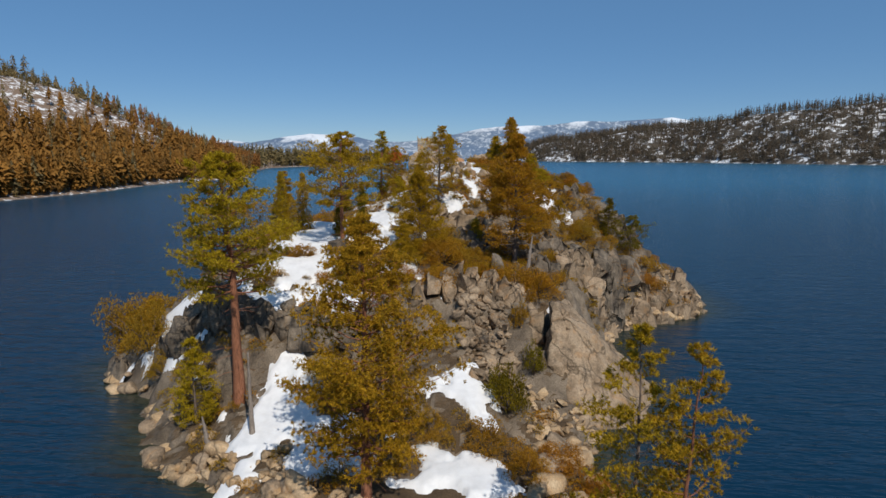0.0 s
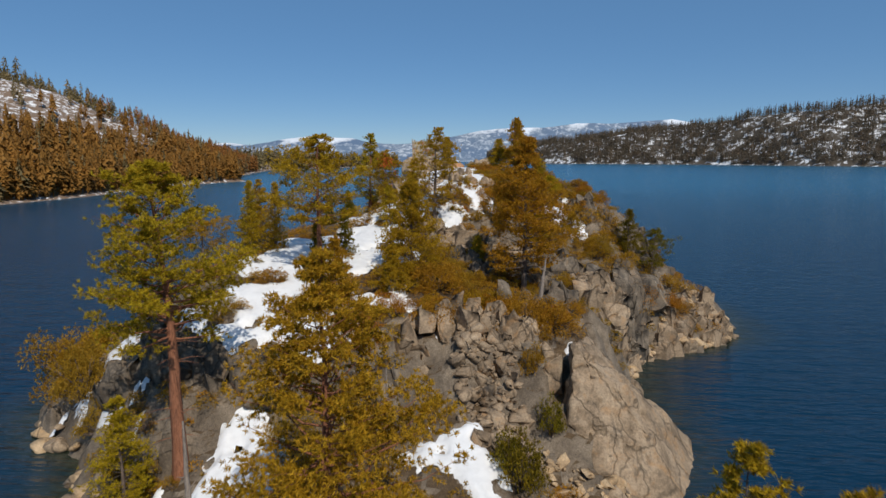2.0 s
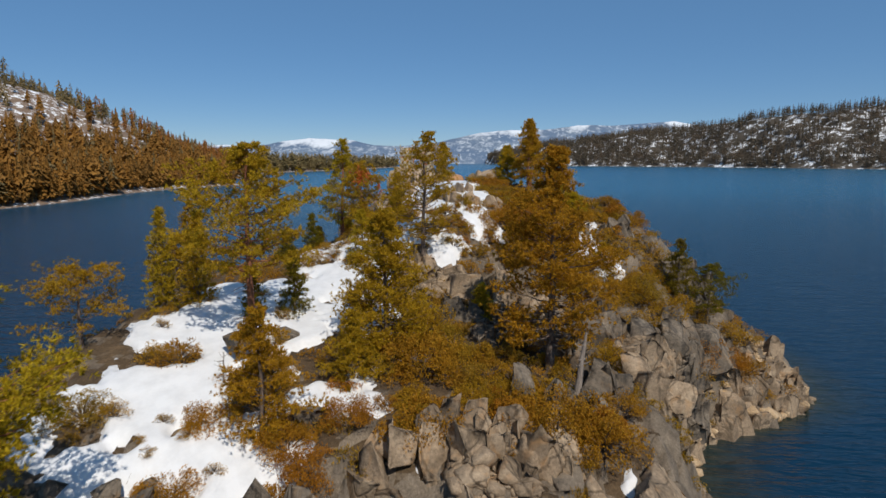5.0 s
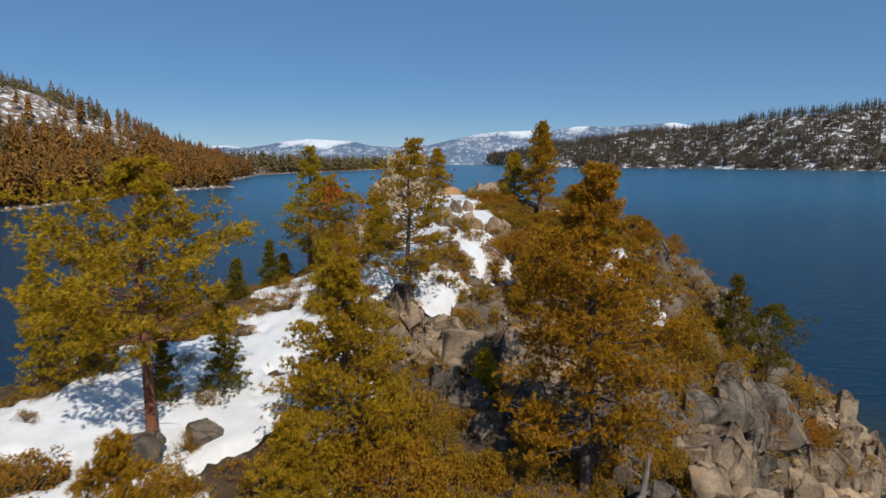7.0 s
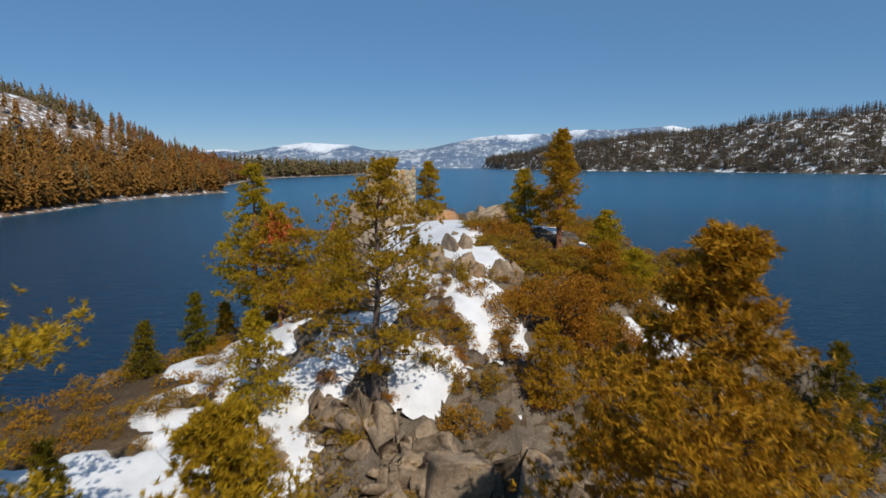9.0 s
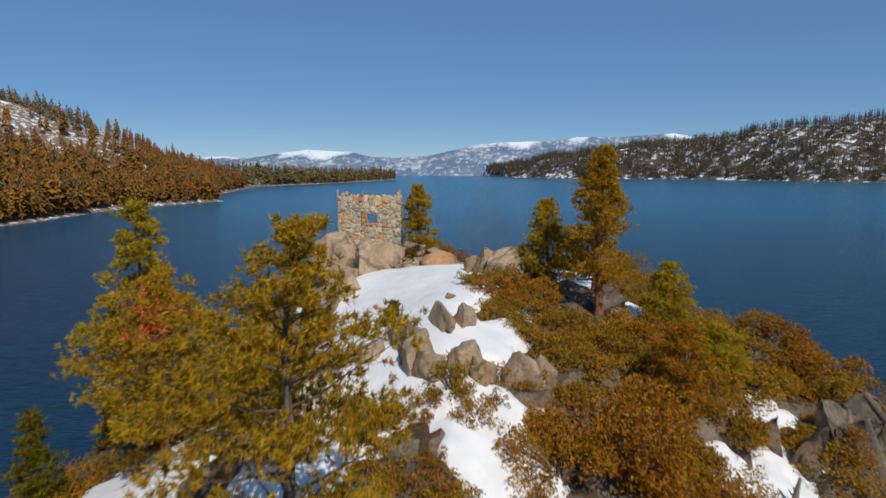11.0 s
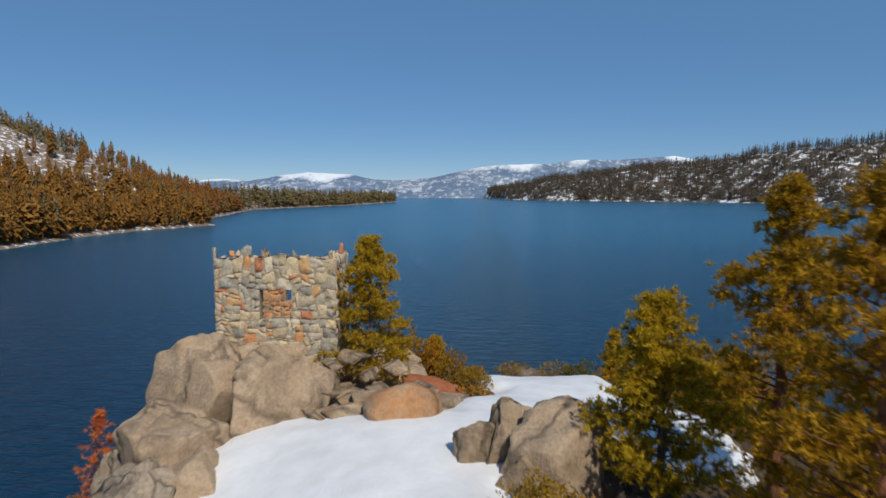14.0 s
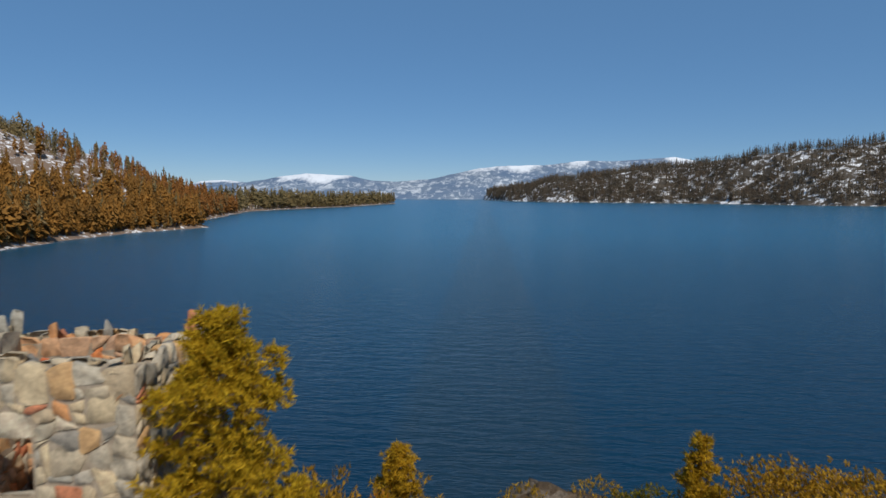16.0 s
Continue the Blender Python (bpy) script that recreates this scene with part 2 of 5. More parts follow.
def far_land_mat(name, soil, rock, snow_lo, snow_hi, scale, lift=0.0):
    """Distant slope: soil and rock with snow lying in patches."""
    m, nd, ln, b = node_mat(name, 0.95)
    p = position(nd)
    n1 = noise_tex(nd, ln, p, scale, 9, 0.68, 0.5)
    n2 = noise_tex(nd, ln, p, scale * 6, 6, 0.7)
    col = ramp(nd, ln, n2, [(0.3, soil), (0.65, rock)])
    sep = nd.new("ShaderNodeSeparateXYZ")
    ln.new(p, sep.inputs[0])
    mr = nd.new("ShaderNodeMapRange")
    mr.inputs["From Min"].default_value = 40
    mr.inputs["From Max"].default_value = 110
    mr.inputs["To Min"].default_value = 0.0
    mr.inputs["To Max"].default_value = lift
    ln.new(sep.outputs["Z"], mr.inputs["Value"])
    add = nd.new("ShaderNodeMath")
    ln.new(n1, add.inputs[0])
    ln.new(mr.outputs[0], add.inputs[1])
    s = ramp(nd, ln, add.outputs[0], [(snow_lo, (0, 0, 0)), (snow_hi, (1, 1, 1))])
    ln.new(mixed(nd, ln, "MIX", s, col, (0.8, 0.8, 0.8)), b.inputs["Base Color"])
    return m


land_left_m = far_land_mat("west_shore_ground", (0.16, 0.092, 0.055), (0.24, 0.18, 0.13), 0.55, 0.605, 0.15, 0.035)
land_right_m = far_land_mat("east_shore_ground", (0.05, 0.04, 0.028), (0.11, 0.088, 0.065), 0.52, 0.58, 0.035)


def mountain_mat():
    """Distant range: broken snow among dark slopes painted haze-blue, whole snowfields on the tops."""
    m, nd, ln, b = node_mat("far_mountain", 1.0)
    p = position(nd)
    mp = nd.new("ShaderNodeMapping")
    mp.inputs["Scale"].default_value = (1.0, 0.5, 1.3)
    mp.inputs["Rotation"].default_value = (0, 0.5, 0)
    ln.new(p, mp.inputs["Vector"])
    n = noise_tex(nd, ln, mp.outputs["Vector"], 0.022, 8, 0.7, 0.9)
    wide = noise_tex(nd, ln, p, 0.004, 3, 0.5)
    at = nd.new("ShaderNodeAttribute")
    at.attribute_name = "snowfield"
    add = nd.new("ShaderNodeMath")
    add.operation = "MULTIPLY_ADD"
    add.inputs[1].default_value = 0.38
    ln.new(at.outputs["Fac"], add.inputs[0])
    both = nd.new("ShaderNodeMath")
    ln.new(n, both.inputs[0])
    scaled = nd.new("ShaderNodeMath")
    scaled.operation = "MULTIPLY_ADD"
    scaled.inputs[1].default_value = 0.35
    scaled.inputs[2].default_value = -0.175
    ln.new(wide, scaled.inputs[0])
    ln.new(scaled.outputs[0], both.inputs[1])
    ln.new(both.outputs[0], add.inputs[2])
    s = ramp(nd, ln, add.outputs[0], [(0.5, (0, 0, 0)), (0.6, (0.5, 0.5, 0.5)), (0.85, (1, 1, 1))])
    # distance haze is put into the slope colour as a blue tint
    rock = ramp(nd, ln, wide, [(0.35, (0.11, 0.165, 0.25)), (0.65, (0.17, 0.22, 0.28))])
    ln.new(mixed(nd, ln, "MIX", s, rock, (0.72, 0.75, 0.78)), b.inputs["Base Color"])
    return m


mountain_m = mountain_mat()


# ---- mesh helpers ----
def mesh_of(name, verts, faces, material, smooth=False):
    me = bpy.data.meshes.new(name)
    verts = np.asarray(verts, dtype=np.float32)
    faces = np.asarray(faces, dtype=np.int32)
    k = faces.shape[1]
    me.vertices.add(len(verts))
    me.vertices.foreach_set("co", verts.ravel())
    me.loops.add(faces.size)
    me.loops.foreach_set("vertex_index", faces.ravel())
    me.polygons.add(len(faces))
    me.polygons.foreach_set("loop_start", np.arange(0, faces.size, k, dtype=np.int32))
    if smooth:
        me.polygons.foreach_set("use_smooth", np.ones(len(faces), dtype=bool))
    me.update(calc_edges=True)
    me.materials.append(material)
    return me


def part(name, data, parent, label=""):
    ob = new(name, data)
    ob.parent = parent
    return tagged(ob, label=label)


def thing(name, label, category, m=None, group="", kind="", data=None):
    ob = new(name, data)
    if m is not None:
        ob.matrix_basis = m
    return tagged(ob, label, category, group, kind)


def hash2(ix, iy, seed):
    h = np.sin(ix * 127.1 + iy * 311.7 + seed * 74.7) * 43758.5453
    return h - np.floor(h)


def vnoise(x, y, seed=0):
    ix, iy = np.floor(x), np.floor(y)
    fx, fy = x - ix, y - iy
    fx, fy = fx * fx * (3 - 2 * fx), fy * fy * (3 - 2 * fy)
    a = hash2(ix, iy, seed) * (1 - fx) + hash2(ix + 1, iy, seed) * fx
    c = hash2(ix, iy + 1, seed) * (1 - fx) + hash2(ix + 1, iy + 1, seed) * fx
    return a * (1 - fy) + c * fy


def fbm(x, y, seed=0, octaves=4):
    s, amp, tot = 0.0, 1.0, 0.0
    for o in range(octaves):
        s = s + amp * (vnoise(x * 2 ** o, y * 2 ** o, seed + o) - 0.5)
        tot += amp
        amp *= 0.5
    return 2 * s / tot


def blocks(x, y, size, seed):
    """Broken-rock relief: each cell is a tilted facet with its own height."""
    gx, gy = np.floor(x / size), np.floor(y / size)
    best = np.full(np.shape(x), 1e9)
    out = np.zeros(np.shape(x))
    for i in (-1, 0, 1):
        for j in (-1, 0, 1):
            cx, cy = gx + i, gy + j
            px = (cx + hash2(cx, cy, seed)) * size
            py = (cy + hash2(cx, cy, seed + 1)) * size
            d = (x - px) ** 2 + (y - py) ** 2
            h = (hash2(cx, cy, seed + 2) - 0.5) + ((hash2(cx, cy, seed + 3) - 0.5) * (x - px) + (hash2(cx, cy, seed + 4) - 0.5) * (y - py)) / size * 1.6
            near = d < best
            best = np.where(near, d, best)
            out = np.where(near, h, out)
    return out


# ---- plan of the island: profiles along y (south to north) ----
ST_Y = [22, 30, 36, 42, 48, 54, 60, 64, 70, 78, 86, 92, 98, 104, 112, 120, 131, 138, 148, 162]
SHORE_W = [0, -6, -10, -17, -27, -30, -33, -41, -45, -44, -43, -41, -40, -38, -36, -33, -30, -27, -18, -5]
TERR_WX = [4, 0, -5, -10, -19, -22, -24, -26, -27, -27, -27, -26, -24, -21, -13.5, -12.5, -12.5, -11, -8, -4]
TERR_WZ = [0.5, 1, 1, 1.5, 2, 4, 9, 12, 14, 16, 17, 17.3, 17.4, 17.4, 21, 24.0, 24.0, 19, 8, 1]
CREST_X = [8, 6, 3, 0, 0, 0, -1, -1, -2, -3, -3, -3, -2, -1, -1, -4, -6, -5, -4, -3]
CREST_Z = [0.6, 1.2, 1.6, 2, 3, 5, 8, 11.5, 13, 15, 16.3, 19.2, 22.6, 24.2, 25.7, 25.35, 23.9, 21.5, 8, 1]
SHO_EX = [12, 13, 13, 10, 8, 7, 9, 10, 12, 14, 15, 16, 18.5, 18.5, 17, 13.5, 11.5, 11, 7, 2]
SHO_EZ = [0.6, 1.2, 1.2, 1.2, 1.5, 2, 5, 9, 11, 12, 12.5, 12.5, 14.5, 18.5, 22.5, 24.2, 23.3, 21.2, 8, 1]
SHORE_E = [16, 18, 18, 15, 12, 11.5, 15, 16.5, 18, 19, 20, 21.5, 32, 40, 42, 42, 40, 34, 22, 6]


def base_height(x, y):
    """The island's smooth form, in metres over the lake."""
    x, y = np.asarray(x, float), np.asarray(y, float)
    wob = 1.6 * fbm(x * 0.12, y * 0.12, 31, 3)
    yy = y + wob
    lx = [np.interp(yy, ST_Y, t) for t in (SHORE_W, TERR_WX, CREST_X, SHO_EX, SHORE_E)]
    lz = [0 * yy, np.interp(yy, ST_Y, TERR_WZ), np.interp(yy, ST_Y, CREST_Z), np.interp(yy, ST_Y, SHO_EZ), 0 * yy]
    xx = x + wob
    z = np.where(xx < lx[0], (xx - lx[0]) * 0.45, np.where(xx > lx[4], (lx[4] - xx) * 0.45, 0.0))
    for k in range(4):
        u = np.clip((xx - lx[k]) / np.maximum(lx[k + 1] - lx[k], 0.1), 0, 1)
        if k in (1, 2):
            u = u * u * (3 - 2 * u) * 0.5 + u * 0.5
        elif k == 0:
            u = u ** 0.8
        else:
            u = 1 - (1 - u) ** 0.9
        inside = (xx >= lx[k]) & (xx < lx[k + 1])
        z = np.where(inside, lz[k] * (1 - u) + lz[k + 1] * u, z)
    ends = np.clip(np.minimum((yy - 20) * 0.45, (164 - yy) * 1.2), -3, 40)
    return np.minimum(z, ends)


def smooth_height(x, y):
    s = 0.0
    for dx, dy, w in ((0, 0, 2), (1.3, 0, 1), (-1.3, 0, 1), (0, 1.3, 1), (0, -1.3, 1)):
        s = s + w * base_height(np.asarray(x) + dx, np.asarray(y) + dy)
    return s / 6


# snow fields: centre x, y and half widths
SNOW = [(-4.2, 112, 4.6, 8), (-7.8, 118.2, 3.2, 4.6), (-5.6, 120.6, 4.2, 2.2), (-6.6, 114, 3.4, 5), (-5.2, 116, 4.8, 4.6), (-1.2, 119.3, 4, 3.4), (3.2, 123, 5.2, 4.6), (2.5, 129.5, 3.4, 7.6), (-3.4, 104, 4.4, 4.6), (0.4, 105.5, 2.4, 4), (-7, 97, 2.7, 4.4),
        (-3.2, 94.6, 2.3, 2.1), (-0.8, 97.8, 1.9, 1.8), (-9, 92, 2.2, 3), (-18, 80, 7, 9), (-13, 88, 5, 6), (-20, 69, 5, 5), (-14, 98, 4, 5), (-9, 75, 2.5, 5),
        (-10, 82, 3, 4), (-34, 68, 4.5, 3.5), (-17, 50, 4, 7), (-11.5, 46.5, 5, 4), (1.0, 53.9, 2.9, 2.7), (1.2, 44.6, 4.0, 2.4), (-20, 63, 5.5, 3.2), (-25, 65.5, 4, 3.4), (-16, 66, 4, 3), (-9, 69.5, 2.6, 2.6), (-12, 64.8, 1.7, 1.4)]
SNOW_SMALL = [(2.8, 68.2, 2.6, 1.2), (12.8, 101.4, 1.5, 0.8), (13.5, 107, 1, 1.2), (9, 115, 1.2, 1), (-31, 61, 1.5, 1)]


def snow_depth(x, y):
    d = np.full(np.shape(x), -9.0)
    for cx, cy, rx, ry in SNOW + SNOW_SMALL:
        r = np.sqrt(((x - cx) / rx) ** 2 + ((y - cy) / ry) ** 2)
        d = np.maximum(d, (1.05 - r) * min(rx, ry) * 0.42)
    calm = np.clip((y - 106) / 6, 0, 1) * (x > -12)
    d = d + (1.95 - 1.45 * calm) * fbm(x * 0.4, y * 0.4, 77, 5) - 0.45 * (1 - calm) * np.clip(blocks(x, y, 2.2, 40), 0, 1)
    return np.minimum(d, 0.42)


def ground_height(x, y):
    """The island's rough surface."""
    x, y = np.asarray(x, float), np.asarray(y, float)
    z = smooth_height(x, y)
    gx = smooth_height(x + 0.8, y) - smooth_height(x - 0.8, y)
    gy = smooth_height(x, y + 0.8) - smooth_height(x, y - 0.8)
    steep = np.clip(np.hypot(gx, gy) / 1.6 * 1.3 - 0.15, 0.12, 1)
    rough = 1.25 * blocks(x + 0.8 * fbm(x * 0.5, y * 0.5, 9), y + 0.8 * fbm(x * 0.5, y * 0.5, 12), 3.4, 3) * 1.5 + blocks(x, y, 1.3, 8) * 0.55 + fbm(x * 0.7, y * 0.7, 5, 4) * 0.4
    return z + rough * steep - 0.5 * np.clip(snow_depth(x, y) / 0.3, 0, 1)


GRID_X, GRID_Y = np.arange(-54, 54.1, 0.3), np.arange(16, 170.1, 0.3)
GROUND_GRID = ground_height(*np.meshgrid(GRID_X, GRID_Y))
SMOOTH_GRID = smooth_height(*np.meshgrid(GRID_X, GRID_Y))


def looked_up(grid, x, y):
    i = min(max(int((x - GRID_X[0]) / 0.3), 0), len(GRID_X) - 2)
    j = min(max(int((y - GRID_Y[0]) / 0.3), 0), len(GRID_Y) - 2)
    u, v = (x - GRID_X[i]) / 0.3, (y - GRID_Y[j]) / 0.3
    return float((grid[j, i] * (1 - u) + grid[j, i + 1] * u) * (1 - v) + (grid[j + 1, i] * (1 - u) + grid[j + 1, i + 1] * u) * v)


def ground_at(x, y):
    return looked_up(GROUND_GRID, x, y)


def smooth_at(x, y):
    return looked_up(SMOOTH_GRID, x, y)


def top_at(x, y):
    """Ground or snow, whichever is higher."""
    return max(ground_at(x, y), smooth_at(x, y) + float(snow_depth(np.array(float(x)), np.array(float(y)))))


def grid_mesh(name, xs, ys, height, material, keep=None, smooth=True):
    gx, gy = np.meshgrid(xs, ys)
    gz = height(gx, gy)
    nx, ny = len(xs), len(ys)
    v = np.stack([gx.ravel(), gy.ravel(), gz.ravel()], 1)
    i = np.arange(nx * ny).reshape(ny, nx)
    f = np.stack([i[:-1, :-1], i[:-1, 1:], i[1:, 1:], i[1:, :-1]], -1).reshape(-1, 4)
    if keep is not None:
        k = keep(gx, gy, gz).ravel()
        f = f[k[f].any(1)]
        used = np.unique(f)
        remap = np.zeros(len(v), int)
        remap[used] = np.arange(len(used))
        v, f = v[used], remap[f]
    return mesh_of(name, v, f, material, smooth)


# ---- lake, island, far shores ----
lake_x = np.concatenate([[-5000, -1500, -400, -120], np.arange(-66, 62, 1.4), [110, 400, 1500, 5000]])
lake_y = np.concatenate([[-1500, -400, -60], np.arange(0, 182, 1.4), [230, 500, 1500, 4900]])
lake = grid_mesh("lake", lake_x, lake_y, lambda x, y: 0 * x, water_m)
lake_gx, lake_gy = np.meshgrid(lake_x, lake_y)
shoal = lake.attributes.new("shoal", "FLOAT", "POINT")
shoal.data.foreach_set("value", (np.clip(1 + base_height(lake_gx, lake_gy) / 4.2, 0, 1) ** 1.2).ravel().astype(np.float32))
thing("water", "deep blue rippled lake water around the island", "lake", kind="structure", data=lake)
thing("ground", "granite island ground with needle litter and bare rock", "ground", kind="structure",
      data=grid_mesh("island", np.arange(-52, 52.1, 0.36), np.arange(16, 170.1, 0.36), ground_height, ground_m,
                     lambda x, y, z: z > -2.5, smooth=False))

def snow_height(x, y):
    return smooth_height(x, y) + snow_depth(x, y) + 0.1 * fbm(x * 0.5, y * 0.5, 50, 3)


thing("snow", "old white snow lying in patches between rocks and shrubs", "snow", kind="stuff",
      data=grid_mesh("snow", np.arange(-46, 22, 0.28), np.arange(38, 140, 0.28), snow_height, snow_m,
                     lambda x, y, z: (snow_depth(x, y) > -0.22) & (z > 0.05)))

WEST_Y = [100, 330, 420, 500, 610, 700, 740, 955, 1245, 1490, 1700, 2300]
WEST_X = [-330, -285, -278, -296, -308, -282, -330, -385, -455, -415, -365, -322]


def west_height(x, y):
    d = np.interp(y, WEST_Y, WEST_X) + 8 * fbm(x * 0.02, y * 0.02, 4, 3) - x
    slope = np.interp(y, [100, 800, 1050, 1350, 1500], [0.4, 0.45, 0.42, 0.1, 0.03])
    z = slope * (np.clip(d, 0, 220) + 0.6 * np.clip(d - 220, 0, 260)) + np.clip(d, -40, 0) * 0.1
    return z + np.clip(d / 60, 0, 1) * 12 * fbm(x * 0.008, y * 0.008, 6, 4) + np.clip(d * 0.15, 0, 1.5) - np.clip(y - 2290, 0, 60)


EAST_X = [10, 120, 350, 800, 1095, 1500, 2200, 3200]
EAST_Y = [3770, 3150, 2760, 2490, 2050, 1700, 1300, 900]


def east_height(x, y):
    d = y - np.interp(x, EAST_X, EAST_Y) + 20 * fbm(x * 0.008, y * 0.008, 14, 3)
    top = np.interp(x, [0, 300, 800, 1300, 1900, 3000], [32, 82, 150, 205, 265, 340])
    z = np.minimum(np.clip(d, 0, 900) * 0.42, top) + np.clip(d, -40, 0) * 0.1
    return z + np.clip(d / 80, 0, 1) * 22 * fbm(x * 0.006, y * 0.006, 16, 4) - np.clip((8 - x) * 0.5, 0, 400)


thing("shore_land_west", "wooded hillside rising from the western lake shore", "hillside", kind="structure",
      data=grid_mesh("west_land", np.arange(-1500, -230, 10), np.arange(100, 2340, 12), west_height, land_left_m, lambda x, y, z: z > -3))
thing("shore_land_east", "snow-patched wooded hillside along the far eastern shore", "hillside", kind="structure",
      data=grid_mesh("east_land", np.arange(0, 3200, 16), np.arange(880, 4200, 16), east_height, land_right_m, lambda x, y, z: z > -3))


SKY_X = [-3200, -2288, -2153, -1975, -1798, -1533, -1336, -1011, -838, -667, -412, -32, 177, 425, 672, 999, 1362, 1522, 2193, 3400]
SKY_Z = [90, 85, 128, 137, 119, 162, 187, 169, 135, 126, 143, 226, 242, 246, 274, 273, 300, 275, 203, 180]


def mountain_height(x, y):
    u = np.clip((y - 4080) / 480, 0, 1)
    ridge = np.interp(x, SKY_X, SKY_Z) + 9 * fbm(x * 0.006, y * 0.001, 22, 5)
    return ridge * (u ** 0.85) + 38 * fbm(x * 0.004, y * 0.006, 25, 5) * u * (1 - u) * 2 - np.clip(y - 4600, 0, 300) * 0.5 + 1


CAP_X = [-2700, -2250, -2200, -1850, -1800, -1560, -1500, -1250, -1010, -960, -120, -50, 200, 400, 440, 590, 640, 720, 760, 1290, 1340, 1470, 1520, 3400]
CAP_D = [0, 0, 0.2, 0.2, 0, 0.03, 0.3, 0.42, 0.2, 0, 0, 0.14, 0.2, 0.12, 0, 0, 0.14, 0.14, 0, 0, 0.16, 0.16, 0, 0]
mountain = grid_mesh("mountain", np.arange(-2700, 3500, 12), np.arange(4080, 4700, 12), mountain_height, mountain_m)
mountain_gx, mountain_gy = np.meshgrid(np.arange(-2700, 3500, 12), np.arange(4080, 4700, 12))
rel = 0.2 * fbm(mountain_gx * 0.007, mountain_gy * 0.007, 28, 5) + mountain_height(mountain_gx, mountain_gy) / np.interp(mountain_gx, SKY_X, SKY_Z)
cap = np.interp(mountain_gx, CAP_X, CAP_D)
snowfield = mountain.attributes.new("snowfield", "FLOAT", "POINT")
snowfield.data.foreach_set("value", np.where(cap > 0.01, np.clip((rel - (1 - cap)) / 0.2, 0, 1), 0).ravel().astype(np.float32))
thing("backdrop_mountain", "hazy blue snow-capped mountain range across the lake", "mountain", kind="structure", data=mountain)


# ---- rocks ----
def ico(levels):
    bm = bmesh.new()
    bmesh.ops.create_icosphere(bm, subdivisions=levels, radius=1.0)
    v = np.array([p.co[:] for p in bm.verts])
    f = np.array([[q.index for q in p.verts] for p in bm.faces])
    bm.free()
    return v, f


ICO = {k: ico(k) for k in (1, 2, 3, 4, 5)}


def boulder_shape(seed, level=3, planes=11, soft=0.0, rough=0.05):
    """A block of granite: a ball cut by joint planes, with worn edges."""
    r = np.random.RandomState(seed)
    v, f = ICO[level]
    v = v.copy()
    joints = np.array(Euler(r.uniform(-0.5, 0.5, 3).tolist()).to_matrix())
    n = np.concatenate([joints, -joints, r.normal(size=(planes, 3))])
    n[:6] += r.normal(size=(6, 3)) * 0.16
    n /= np.linalg.norm(n, axis=1)[:, None]
    d = np.concatenate([r.uniform(0.42, 0.68, 6), r.uniform(0.55, 0.88, planes)]) + soft
    for k in range(len(n)):
        over = np.maximum(v @ n[k] - d[k], 0)
        v -= over[:, None] * n[k] * (0.97 - 0.3 * soft)
    v *= 1.3
    q = v * 2.2 + seed
    bump = fbm(q[:, 0] + q[:, 2] * 0.7, q[:, 1] - q[:, 2] * 0.6, seed, 4)
    return v * (1 + rough * 2 * bump)[:, None], f


def fissured(v, seed, count, depth):
    """Clefts along steep joint planes, wandering a little."""
    r = np.random.RandomState(seed + 7)
    wob = 0.09 * fbm(v[:, 2] * 2.5 + seed, (v[:, 0] + v[:, 1]) * 2.0, seed, 3)
    inward = np.zeros(len(v))
    step = np.zeros(len(v))
    for k in range(count):
        a = r.uniform(0, 3.14)
        n = np.array([math.cos(a), math.sin(a), r.uniform(-0.45, 0.45)])
        d = v @ (n / np.linalg.norm(n)) - r.uniform(-0.55, 0.55) + wob
        inward = np.maximum(inward, depth * r.uniform(0.5, 1.0) * np.exp(-(d / 0.045) ** 2))
        step += r.uniform(-0.05, 0.05) * (d > 0)
    return v * (1 - inward + step)[:, None]


def boulder_mesh(seed, material, level=3, planes=11, soft=0.0, rough=0.05, smooth=False, clefts=0):
    v, f = boulder_shape(seed, level, planes, soft, rough)
    if clefts:
        v = fissured(v, seed, clefts, 0.16)
    return mesh_of("boulder", v, f, material, smooth)


def boulder(x, y, z, rx, ry, rz, data, label, turn=0.0, tilt=0.0, group="boulders on the island"):
    m = pose(x, y, z, tilt, tilt * 0.6, turn) @ Matrix.Diagonal((rx, ry, rz, 1))
    return thing("boulder", label, "rock", m, group, data=data)


PALE = [boulder_mesh(60 + k, granite_pale, 5, 8, 0.12, 0.045, True, 4) for k in range(5)]
FISSURED = [boulder_mesh(160 + k, granite_grey_pale, 5, 7, 0.02, 0.05, True, 6) for k in range(4)]
TAN = [boulder_mesh(70 + k, granite_tan, 3, 7, -0.1, 0.028) for k in range(6)]
GREY = [boulder_mesh(80 + k, granite, 3, 7, -0.12, 0.028) for k in range(6)]
RUST = boulder_mesh(92, granite_rust, 4, 7, 0.3, 0.05, True, 1)

